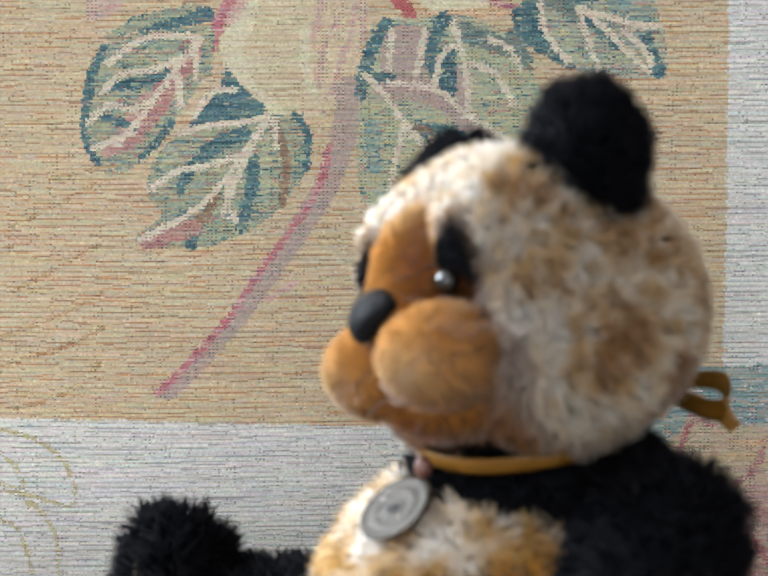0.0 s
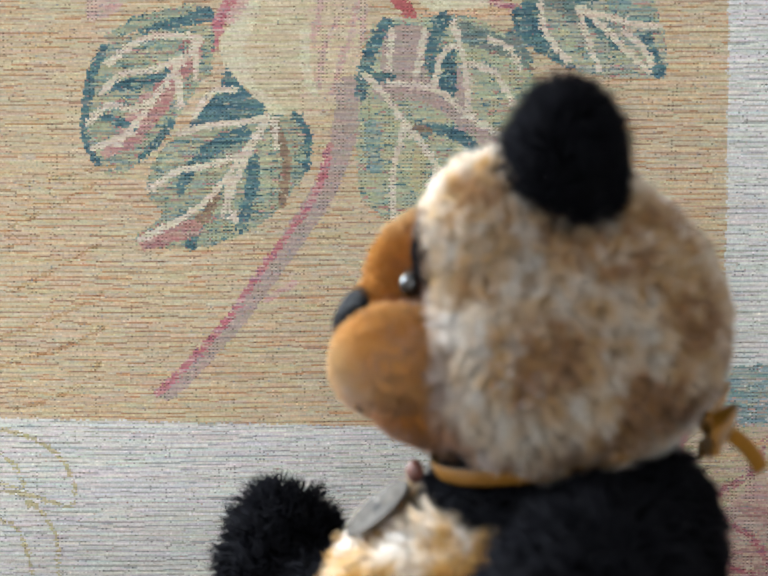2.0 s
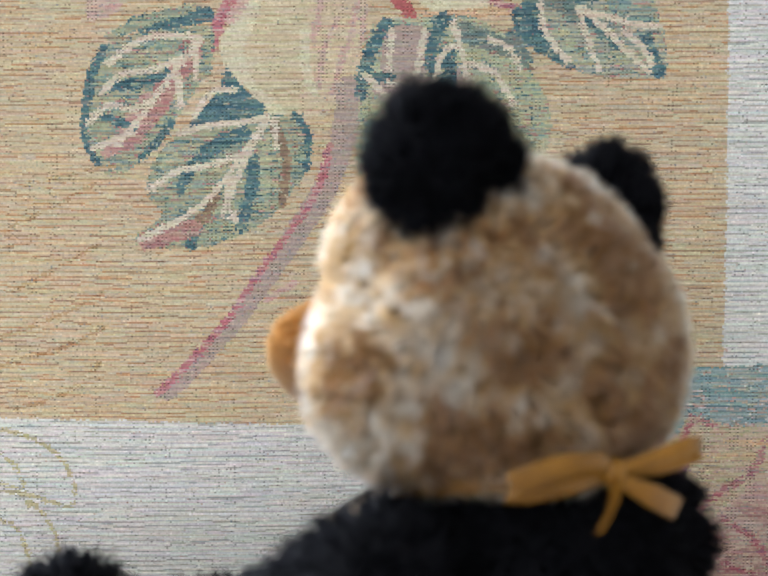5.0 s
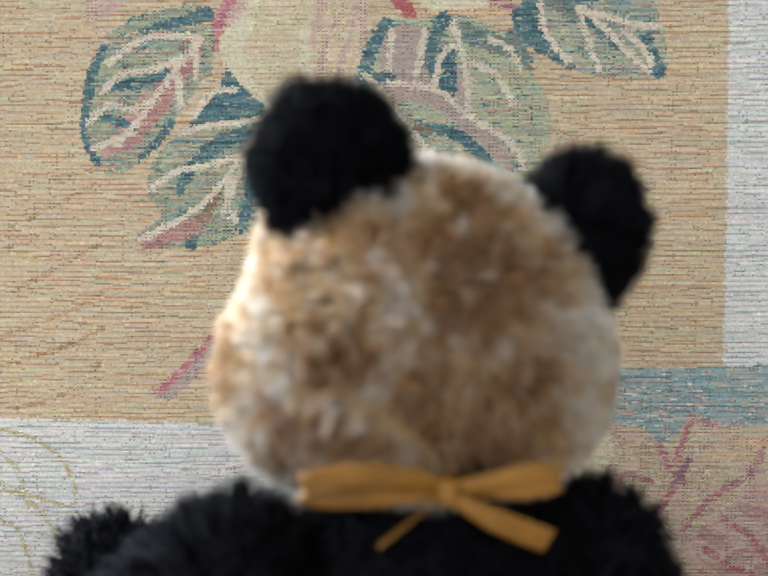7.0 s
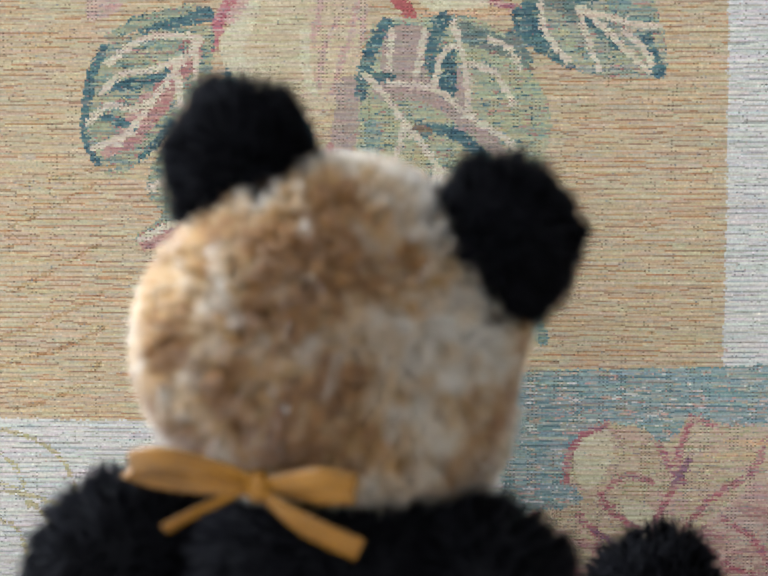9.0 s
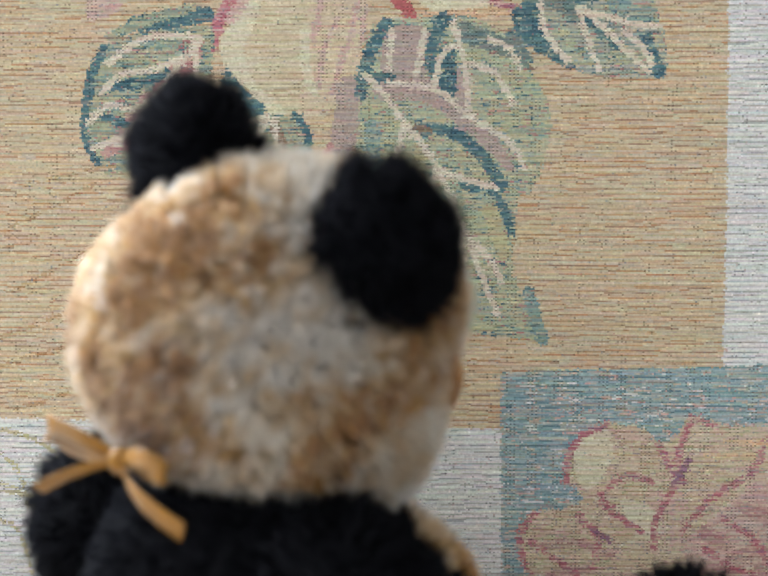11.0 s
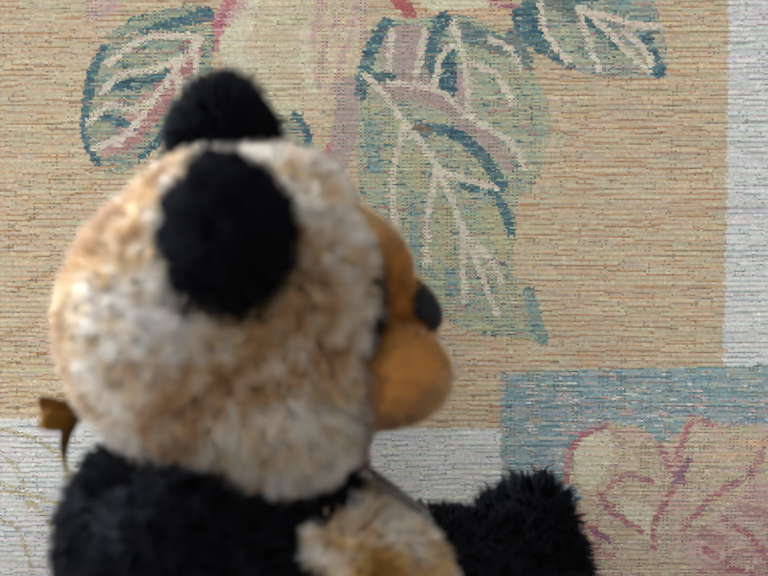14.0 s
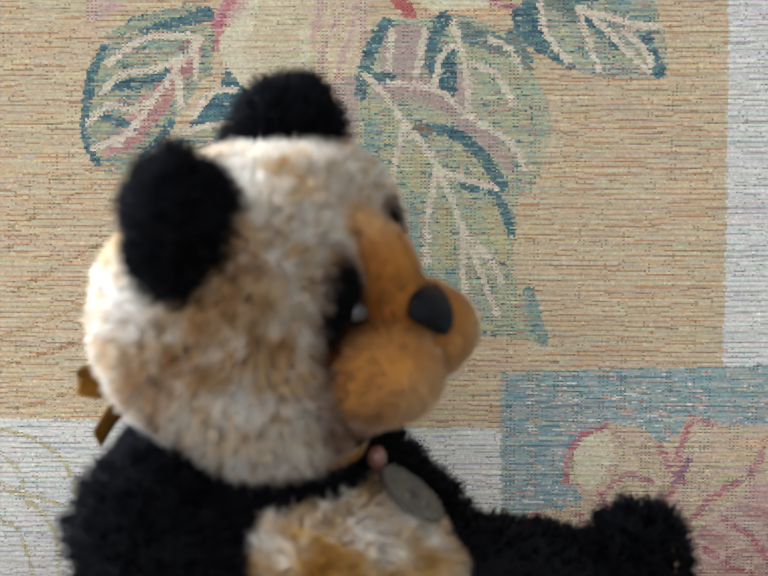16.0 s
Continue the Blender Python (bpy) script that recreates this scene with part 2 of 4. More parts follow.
def motifs_drawn(fill, line):
    """The woven fruit, branch, leaves, border and corner flower, in millimetres on the cloth."""
    fill("white", [(158.8, 315.8), (411.6, 315.8), (448.9, -219.4), (169.9, -219.4), (161.4, 98.4), (161.1, 178.8)], False)
    fill("white", [(-401.3, 71.1), (-187.9, 71.1), (-116.8, 69.9), (-45.6, 67.5), (16.1, 65.1), (55, 64.6), (60.2, -496), (-438, -496)], False)
    fill("teal", [(54.3, 92.6), (77.4, 94), (119.9, 95.5), (162.4, 96.4), (183.2, 97.4), (426.8, 97.9), (468.2, -496), (60.2, -496)], False)
    fill("shell", [(87.7, 39), (87, 48.8), (93.3, 61), (106.2, 67.5), (122.9, 66.5), (133, 57.8), (140.7, 64.1), (146.9, 71.4), (167.9, 67.5), (186.9, 66.5), (227.5, 59.7), (252.8, 23.1), (243.3, -38.9), (171.5, -64.1), (86.7, -59), (64.6, -33.9), (67.9, -9), (63.2, 8.3), (71.2, 22.6), (85.5, 25.6), (94.9, 30.5)])
    fill("pinkpale", [(184.9, 39), (166.5, 32.9), (152.5, 20.7), (145.7, 5.9), (150.8, -9), (170.4, -23.9), (206.5, -21.4), (217.4, 10.8)])
    fill("cream", [(114, 30.5), (128.5, 25.6), (133.5, 13.3), (124, 10.8), (116.6, 20.7)])
    fill("cream", [(92.1, 58.5), (106.3, 64.6), (108.9, 52.5), (102, 37.8), (94.9, 35.4), (91.1, 47.6)])
    fill("shell", [(149.7, 35.4), (168.7, 39), (182.8, 45.1), (168.9, 30.5), (154.9, 18.2), (145.5, 13.3)])
    line("rose", 7.9, 7.9, [(155.1, 13.3), (164.8, 8.3)])
    line("rose", 7.9, 7.9, [(173.9, 25.6), (185.5, 20.7)])
    line("rose", 7.9, 7.9, [(169.8, 0.9), (184, 5.9)])
    line("rose", 7.9, 7.9, [(155.5, -4), (170, -8)])
    line("rose", 7.9, 7.9, [(179.6, -8), (189, -1.6)])
    line("rose", 3.7, 3.7, [(76.2, 5.9), (92.9, 8.3), (109.8, 0.9)])
    line("rose", 3.7, 3.7, [(78.7, -8), (97.9, -5.3)])
    line("pinkpale", 2.3, 2.3, [(133.1, 32.9), (134.8, 8.3)])
    line("pinkpale", 2.3, 2.3, [(138.3, 32.9), (139.4, 8.3)])
    line("pinkpale", 2.3, 2.3, [(143.6, 32.9), (143.6, 10.8)])
    line("pink", 3.6, 3.2, [(86.7, 39), (87.5, 51.2), (94.5, 61.4), (106.2, 68)])
    line("pink", 3.6, 3.2, [(131.3, 58.5), (138.1, 45.1), (143, 39)])
    line("pink", 3.6, 3.2, [(143, 39), (141, 52.5), (146.5, 69.4)])
    line("pink", 3.6, 3.2, [(140.1, 39), (131, 20.7), (130.1, 5.9)])
    line("pink", 3.6, 3.2, [(168.7, 39), (154.7, 28), (144.3, 14.5)])
    line("pink", 3.6, 3.2, [(103.3, 32.9), (110.6, 23.1), (123.9, 14.5)])
    line("pink", 3.6, 3.2, [(92.7, 21.9), (102.4, 10.8), (100.3, -4)])
    line("pink", 3.6, 3.2, [(70.1, 8.3), (81, 0.9), (93.1, -8)])
    line("pink", 3.6, 3.2, [(182.4, 59.7), (178.1, 45.1), (164, 35.4)])
    line("pink", 3.6, 3.2, [(164.4, 20.7), (179.1, 10.8), (186.1, -1.6)])
    line("pink", 3.6, 3.2, [(155.2, 5.9), (165, -1.6), (179.6, -8)])
    line("pink", 3.6, 3.2, [(71.2, 22.6), (64.1, 9.6), (69.1, -8)])
    line("pink", 3.6, 3.2, [(146.9, 71.4), (158.4, 67.5)])
    line("pink", 3.6, 3.2, [(106.8, 35.4), (116.2, 42.7), (128.2, 39)])
    line("peach", 2.1, 2.1, [(163.4, 59.7), (184.3, 58.5)])
    line("peach", 2.1, 2.1, [(154.1, 52.5), (177.8, 52.5)])
    line("purple", 3.3, 3.3, [(139.1, 39), (143.3, 44.7), (145.6, 50)])
    line("purple", 2.3, 2.3, [(101.2, 14.5), (108.4, 9.6)])
    fill("fruit", [(-61.3, 284.4), (-34.9, 284.4), (-39.2, 257.2), (-39.8, 241.2), (-35.3, 227.5), (-41.8, 215.5), (-53.8, 216.9), (-66.4, 228.6), (-76.3, 238.9), (-79.3, 249.2), (-74.1, 260.6), (-67.2, 268.5)])
    fill("cream", [(-67.2, 269.7), (-56.8, 275.3), (-62.7, 259.5), (-67.4, 245.8), (-62.9, 232.1), (-48, 217.8), (-55, 217.3), (-66.9, 229.1), (-76.3, 238.9), (-79.3, 249.2), (-73.7, 260.6)])
    fill("peachlight", [(-34.9, 284.4), (-10.2, 284.4), (-11.6, 252.6), (-14.4, 236.6), (-19.5, 226.3), (-31.8, 217.1), (-41.8, 216), (-41.7, 232.1), (-37.9, 248.1)])
    line("cream", 4.2, 4.2, [(-38.5, 257.2), (-39.3, 241.2), (-35.3, 227.5)])
    line("pinkpale", 2.8, 2.8, [(-31.6, 270.8), (-35.1, 252.6)])
    line("pinkpale", 2.8, 2.8, [(-23.6, 261.7), (-30.5, 245.8), (-32.9, 229.8)])
    line("pinkpale", 2.8, 2.8, [(-14.4, 268.5), (-17.9, 252.6), (-23.7, 236.6)])
    line("pinkpale", 2.8, 2.8, [(-21.3, 248.1), (-26, 227.5)])
    line("pinkpale", 2.8, 2.8, [(-10.9, 266.3), (-12.6, 250.4)])
    line("mauve", 13.1, 7.9, [(-17.7, 228.6), (-20.5, 209), (-29, 183.5), (-42.6, 162.4), (-58, 140), (-75.9, 116.3), (-92.6, 97.2), (-105.9, 83.9)])
    line("redpink", 3.5, 3.7, [(-28, 202.1), (-33.2, 182.3), (-44.9, 164.3), (-60.3, 143.6), (-78.7, 117.5), (-95, 99.6), (-110.6, 83.9)])
    line("pinkpale", 3.3, 3.3, [(-58.1, 128.9), (-45.1, 136.5)])
    line("redpink", 6.1, 6.1, [(-68.2, 279.9), (-78.7, 261.7), (-83.5, 249.2)])
    line("pinkpale", 5.1, 5.1, [(-62.5, 277.6), (-74.1, 261.7)])
    line("red", 7.9, 4.7, [(0.6, 277.6), (10.9, 262.9), (21.3, 250.8)])
    fill("cream", [(9.7, 279.9), (49.8, 279.9), (47.6, 268.5), (38.5, 265.4), (20.1, 265.8)])
    line("peach", 4.7, 4.7, [(15.5, 262.6), (36.2, 264), (59.1, 267.2)])
    line("pink", 3.3, 3.3, [(47.6, 270.8), (61.4, 266.3)])
    fill("pinkpale", [(-140.4, 279.9), (-122, 279.9), (-126.9, 266.3), (-136.2, 261.7), (-141.2, 262.2)])
    fill("leaf", [(-82.9, 257.6), (-84, 243.5), (-89.5, 230.9), (-102.5, 212.5), (-116.8, 195.1), (-132.7, 188.8), (-141.1, 197.4), (-144.8, 209), (-144.9, 222.9), (-141.3, 238.9), (-133, 249.9), (-113.3, 256.3), (-94.9, 258.1)])
    line("blue", 4.7, 3.3, [(-133.7, 248.5), (-140, 236.6), (-143.1, 220.6), (-143.9, 206.7), (-137.7, 194)])
    line("blue", 7.9, 7.9, [(-119, 259.9), (-104, 261.3), (-85.6, 264)])
    line("leaf", 5.1, 5.1, [(-130.6, 253.8), (-113.2, 261.7), (-92.4, 266.7)])
    line("mauvepink", 12.6, 7.9, [(-91.6, 248.1), (-102.2, 234.4), (-110.5, 219.4), (-123.5, 204.4)])
    line("rose", 6.1, 6.1, [(-113.9, 225.2), (-125.8, 207.9), (-132.9, 199.8)])
    line("blue", 4.7, 4.7, [(-131.1, 230.9), (-116.1, 232.1), (-104.4, 236.6)])
    line("blue", 4.2, 4.2, [(-133.7, 216), (-125.7, 213.6), (-121.1, 211.3)])
    line("green", 4.2, 4.2, [(-113.5, 245.8), (-102, 243.5), (-95, 248.1)])
    line("blue", 3.7, 3.7, [(-116.7, 197.4), (-109.6, 204.4), (-102.5, 213.6)])
    line("vein", 2.8, 2.8, [(-87.6, 253.1), (-113.4, 253.5), (-132, 241.7)])
    line("vein", 2.8, 2.8, [(-97.4, 243.5), (-113.6, 237.8), (-125.2, 236.6), (-135.6, 227.9)])
    line("vein", 2.8, 2.8, [(-109.7, 225.2), (-120.9, 220.1), (-132.4, 221.9), (-141.4, 213.6)])
    line("vein", 2.8, 2.8, [(-121.1, 209), (-129.3, 205.6), (-139.9, 201.6)])
    line("vein", 2.8, 2.8, [(-87.6, 252.6), (-99.8, 238.9), (-114, 220.1), (-128.2, 203.9)])
    line("vein", 2.8, 2.8, [(-90.8, 251.5), (-90.6, 234.4)])
    line("vein", 2.8, 2.8, [(-99.4, 236.6), (-98.2, 221.7)])
    line("leaf", 4.7, 4.7, [(-84.6, 254.9), (-86, 236.6)])
    fill("blue", [(-76.3, 238.5), (-68.7, 229.8), (-57.1, 218.7), (-74.7, 216), (-94.7, 209.5), (-86.6, 221.7), (-79.6, 228.6)])
    line("vein", 2.6, 2.6, [(-72.2, 228.6), (-83.8, 227.5), (-92.1, 216)])
    fill("leaf", [(-56.6, 216.9), (-44.6, 214.8), (-36.3, 206.7), (-38.2, 190.5), (-47.2, 178.8), (-57.8, 167.1), (-75.4, 157.7), (-91.8, 154), (-112.9, 154.2), (-121.7, 158.7), (-107.9, 169.5), (-114.3, 180), (-111.7, 195.1), (-99.1, 207.9), (-81.7, 211.8)])
    line("blue", 7.9, 4.7, [(-69, 207.9), (-81.8, 202.1), (-94.8, 190.5), (-98.4, 181.1)])
    line("blue", 7.0, 5.1, [(-63.3, 195.1), (-65.8, 178.8), (-70.7, 162.4)])
    line("blue", 5.6, 5.6, [(-84.5, 174.1), (-91.7, 162.4), (-94.1, 155.4)])
    line("blue", 5.1, 5.1, [(-78.2, 213.6), (-63.1, 217.8)])
    line("brown", 4.2, 4.2, [(-53.9, 210.9), (-48.2, 195.1), (-50.7, 174.1)])
    line("brown", 5.1, 5.1, [(-82.1, 178.8), (-86.9, 169.5), (-96.4, 162.4)])
    line("mauvepink", 8.4, 8.4, [(-115.1, 157.3), (-104.6, 160.1), (-92.8, 163.6)])
    line("blue", 3.7, 3.7, [(-44.1, 216.4), (-37.7, 206.7), (-38.7, 191.4)])
    line("green", 6.1, 6.1, [(-102.7, 199.8), (-107.7, 183.5)])
    line("green", 5.1, 5.1, [(-57.4, 204.4), (-58.9, 174.1)])
    line("vein", 2.8, 2.8, [(-56.6, 216), (-67.9, 199.8), (-82.1, 181.1), (-96.2, 169.5), (-118.6, 157.7)])
    line("vein", 2.8, 2.8, [(-57.3, 216.4), (-67.8, 213.6), (-84, 211.8), (-99.8, 208.6)])
    line("vein", 2.8, 2.8, [(-69.8, 197.9), (-84.3, 193.3), (-100.6, 190.5), (-113.5, 181.6)])
    line("vein", 2.8, 2.8, [(-56.6, 216), (-68, 195.1), (-75.1, 178.8), (-78.7, 169.5)])
    line("vein", 2.8, 2.8, [(-75, 188.1), (-76.3, 176.5), (-72.9, 167.1)])
    line("vein", 2.8, 2.8, [(-53.9, 214.8), (-52.8, 202.1)])
    fill("green", [(-7, 259), (8.6, 262.2), (24.7, 263.1), (40.8, 262.6), (56.9, 253.1), (66.8, 238.9), (76.2, 220.6), (76, 200.9), (68.1, 180.7), (62.3, 178.8), (60.2, 162.4), (60.4, 141.2), (70, 117.5), (76.8, 108.4), (56, 109.8), (39.5, 112.7), (20.6, 124.6), (13.5, 138.8), (1.8, 163.6), (-11.8, 176), (-15, 195.1), (-14, 216), (-13.3, 236.6)])
    fill("mauve", [(1.7, 257.2), (17.8, 257.2), (20.2, 245.8), (15.6, 233.2), (1.7, 233.2), (-4, 241.2)])
    line("mauve", 13.1, 5.1, [(-0.6, 229.8), (17.9, 228.6), (34.1, 217.1), (50.5, 202.1), (57.5, 192.8)])
    line("mauve", 9.3, 9.3, [(28.3, 238.9), (32.9, 225.2), (36.5, 213.6)])
    line("blue", 6.1, 6.1, [(-0.6, 259.5), (-8.7, 245.8), (-12.6, 227.5)])
    line("blue", 4.7, 4.7, [(-13.3, 234.8), (1.7, 234.4)])
    line("blue", 7.5, 3.7, [(25.8, 261.7), (20.2, 245.8), (20.2, 236.6)])
    line("bluegrey", 10.3, 7.0, [(36.2, 255.4), (47.8, 251.5), (59.3, 246.9)])
    line("blue", 7.9, 7.9, [(27.5, 245.8), (28.3, 227.5)])
    line("brown", 2.3, 2.3, [(59.3, 252.6), (63.5, 245.8), (67.5, 238.5)])
    line("bluegrey", 6.1, 6.1, [(58.1, 254.9), (65.1, 242.4)])
    line("blue", 5.6, 6.1, [(13.3, 209.9), (29.6, 208.6), (42.4, 199.8), (54.1, 183.9)])
    line("blue", 5.1, 4.2, [(36.7, 183.5), (50.7, 180), (59, 161.2)])
    line("bluelight", 6.1, 6.1, [(29.4, 150.7), (31.1, 131.7)])
    line("bluelight", 6.1, 6.1, [(67.5, 131.7), (74.4, 108.9)])
    line("olive", 6.1, 6.1, [(26.3, 171.8), (28.7, 145.9)])
    line("bluelight", 7.9, 7.9, [(-7.5, 211.3), (-6.4, 192.8)])
    line("olive", 7.0, 7.0, [(48.4, 171.8), (55.6, 150.7)])
    line("bluelight", 4.7, 4.7, [(12.3, 171.8), (13.5, 145.9)])
    line("olive", 6.1, 6.1, [(15.7, 202.1), (13.4, 183.5)])
    line("brown", 2.8, 2.8, [(12.9, 210.9), (20.3, 209)])
    line("blue", 3.7, 3.7, [(44, 141.2), (48.7, 131.7)])
    line("vein", 2.8, 2.8, [(-11, 235.5), (-2.9, 227.5), (7.5, 213.6), (22.7, 192.8), (36.8, 160.1), (52.6, 121.1)])
    line("vein", 2.8, 2.8, [(7.5, 211.8), (1.8, 185.8), (3.2, 164.3)])
    line("vein", 2.8, 2.8, [(22.7, 190.5), (18.6, 167.1), (18.6, 145.9)])
    line("vein", 2.8, 2.8, [(35.7, 160.1), (36.6, 127)])
    line("vein", 2.8, 2.8, [(0.6, 231.6), (22.5, 228.6), (38.8, 216), (57.4, 204.4), (64.5, 191.6)])
    line("vein", 2.8, 2.8, [(30.4, 260.6), (36.3, 238.9), (38.3, 217.1)])
    line("vein", 2.8, 2.8, [(37.5, 241.2), (50.2, 236.6), (59.6, 221.7)])
    line("vein", 2.8, 2.8, [(21.4, 230.2), (25.9, 245.8), (32.8, 249.9)])
    line("vein", 2.8, 2.8, [(1.7, 256.7), (0.6, 238.9)])
    line("vein", 2.8, 2.8, [(17.4, 256.1), (13.3, 236.6)])
    line("vein", 2.8, 2.8, [(23.8, 190.5), (36.7, 186.3), (51.8, 182.3)])
    line("vein", 2.8, 2.8, [(47.7, 252.6), (57, 248.1), (62.2, 238.9)])
    line("vein", 2.8, 2.8, [(38, 157.7), (48.6, 148.3), (54.6, 136.5)])
    fill("leafgrey", [(66.9, 284.4), (116.2, 284.4), (126.9, 264), (130.7, 248.1), (130, 236.2), (117.2, 234.4), (89.4, 237.6), (75.4, 250.4)])
    fill("blue", [(58, 262.9), (62.5, 269.7), (70.5, 275.3), (72.5, 259.5), (80, 246.9), (88.5, 238.5), (77.8, 242.1), (63.9, 251.5)])
    line("bluegrey", 10.7, 10.7, [(75.1, 273.1), (91.3, 265.1)])
    line("blue", 6.1, 4.7, [(94.8, 261.7), (103, 253.8), (108.8, 249.9)])
    line("blue", 6.1, 6.1, [(121.4, 252.6), (127.5, 237.1)])
    line("bluelight", 7.9, 7.9, [(107.3, 268.5), (121.2, 261.7)])
    line("green", 7.0, 7.0, [(79.9, 257.2), (89.3, 243.5)])
    line("blue", 3.3, 3.3, [(88.9, 269.7), (99.2, 271.9)])
    line("vein", 2.8, 2.8, [(70.9, 275.3), (73.5, 257.2), (84.7, 242.4)])
    line("vein", 2.8, 2.8, [(89.4, 267.4), (93.8, 252.6), (99.8, 238.9)])
    line("vein", 2.8, 2.8, [(91.2, 267.4), (102.9, 256.1), (114.6, 244.7), (122.9, 237.1)])
    line("vein", 2.8, 2.8, [(111, 256.1), (119.2, 249.2), (124.4, 241.2)])
    line("vein", 2.8, 2.8, [(94.7, 265.1), (116.7, 259.5), (127, 258.3)])
    line("faint", 2.1, 2.1, [(-185.2, 161.2), (-159.1, 174.1), (-136.7, 186.3)])
    line("faint", 2.1, 2.1, [(-186.1, 129.4), (-164.7, 141.2), (-138.6, 155.4)])
    line("faint", 2.1, 2.1, [(-186.7, 110.3), (-155.8, 122.2), (-133.2, 134.6)])
    line("faint", 2.1, 2.1, [(-187.1, 97.2), (-158.6, 105.1), (-135.9, 115.6)])
    line("faint", 2.1, 2.1, [(-187.8, 73.8), (-156.8, 82.7), (-138.7, 98.4)])
    line("faint", 2.1, 2.1, [(-175.2, 183.5), (-147.1, 190), (-130.8, 192.8)])
    line("ochre", 2.3, 2.3, [(-188, 65.8), (-171.6, 61), (-158.7, 51.2), (-152.6, 39), (-153.8, 28), (-165.3, 30), (-188.9, 39)])
    line("ochre", 2.3, 2.3, [(-188.4, 53.7), (-179.1, 45.1), (-174.9, 26.8)])
    line("ochre", 2.3, 2.3, [(-189, 35.4), (-174.8, 31), (-162.8, 14.5), (-161, -9)])
    line("ochre", 2.3, 2.3, [(-189.4, 20.7), (-180, 14.5), (-173.5, -8)])


def cloth():
    colour = weave()
    y_face = 0.24
    xs = LEFT + np.arange(COLS + 1) * CELL_W
    zs = FOOT_Z + np.arange(ROWS + 1) * CELL_H
    # margins outside the finely woven middle
    xs = np.concatenate(([-300.0, -270.0, -240.0], xs, [240.0, 270.0, 300.0]))
    zs = np.concatenate(([-420.0, -300.0, -160.0], zs, [350.0, 420.0, 480.0]))
    gx, gz = np.meshgrid(xs, zs)
    rib = np.array([0.0, 0.28, 0.28])[(np.arange(len(zs)) - 3) % 3][:, None]
    rib = np.where((gx > LEFT) & (gx < 208), rib, 0.3)
    rng = np.random.default_rng(3)
    wob = 0.25 * np.sin(gx / 37.0 + gz / 90.0) + 0.35 * np.sin(gx / 110.0 + 1.3)
    gy = 1.2 * np.sin(gx / 95.0 + gz / 140.0) + 0.8 * np.sin(gx / 41.0 - gz / 77.0 + 2) - rib + rng.normal(0, 0.07, gx.shape)
    co = np.stack((gx, 1000 * y_face + gy, gz + wob), -1).reshape(-1, 3) / 1000
    nx, nz = len(xs), len(zs)
    i = np.arange(nx * nz).reshape(nz, nx)
    quads = np.stack((i[:-1, :-1], i[:-1, 1:], i[1:, 1:], i[1:, :-1]), -1).reshape(-1, 4)
    full = np.empty((nz - 1, nx - 1, 3))
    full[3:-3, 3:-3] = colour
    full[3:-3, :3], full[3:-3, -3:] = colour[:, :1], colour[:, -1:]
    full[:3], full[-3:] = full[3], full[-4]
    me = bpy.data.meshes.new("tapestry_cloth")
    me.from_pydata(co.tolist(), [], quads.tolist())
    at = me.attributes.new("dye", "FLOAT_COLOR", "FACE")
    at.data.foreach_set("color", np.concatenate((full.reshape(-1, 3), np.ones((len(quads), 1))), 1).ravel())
    me.polygons.foreach_set("use_smooth", np.ones(len(quads), bool))
    me.materials.append(M_CLOTH)
    ob = new("tapestry_cloth", me)
    tagged(ob, "woven tan tapestry cloth with fruit, leaves and pale border", "cloth", kind="structure")
    # a batten under the ceiling's height carries the cloth
    bm = bmesh.new()
    box(bm, -0.31, 0.245, 0.44, 0.31, 0.27, 0.465)
    for x in (-0.28, 0.26):
        box(bm, x, 0.27, 0.44, x + 0.02, 1.6, 0.465)
    tagged(part("cloth_batten", bm, M_FRAME), "white wooden batten holding the hanging cloth", "batten", kind="structure")


cloth()

# ---- the plush toy ----
AXIS_Z = 168.0       # millimetres from the tabletop to the head's reference height


def mm(x, y, z):
    return Vector((x / 1000, y / 1000, (z + AXIS_Z) / 1000))


def blob(centre, lumps, level=5, k=9.0, soften=0):
    """A closed soft form: the smooth union of ellipsoids (centre, radii, turn about z) as seen from one point inside, in millimetres."""
    bm = bmesh.new()
    bmesh.ops.create_icosphere(bm, subdivisions=level, radius=1.0)
    c = np.array(centre, float)
    d = np.array([v.co for v in bm.verts])
    reach = []
    for (o, r, turn) in lumps:
        ca, sa = math.cos(radians(turn)), math.sin(radians(turn))
        rot = np.array(((ca, sa, 0), (-sa, ca, 0), (0, 0, 1)))
        dd = (d @ rot.T) / np.array(r, float)
        oo = (rot @ (c - np.array(o, float))) / np.array(r, float)
        a, b, e = (dd ** 2).sum(1), dd @ oo, oo @ oo - 1
        disc = b * b - a * e
        reach.append(np.where(disc > 0, (-b + np.sqrt(np.maximum(disc, 0))) / a, 0.0))
    reach = np.maximum(np.array(reach), 0.0)
    top = reach.max(0)
    rad = top + k * np.log(np.exp((reach - top) / k).sum(0)) * 0.25
    for v, q, r in zip(bm.verts, d, rad):
        v.co = Vector(c + q * r)
    for _ in range(soften):
        bmesh.ops.smooth_vert(bm, verts=bm.verts[:], factor=0.5, use_axis_x=True, use_axis_y=True, use_axis_z=True)
    return bm


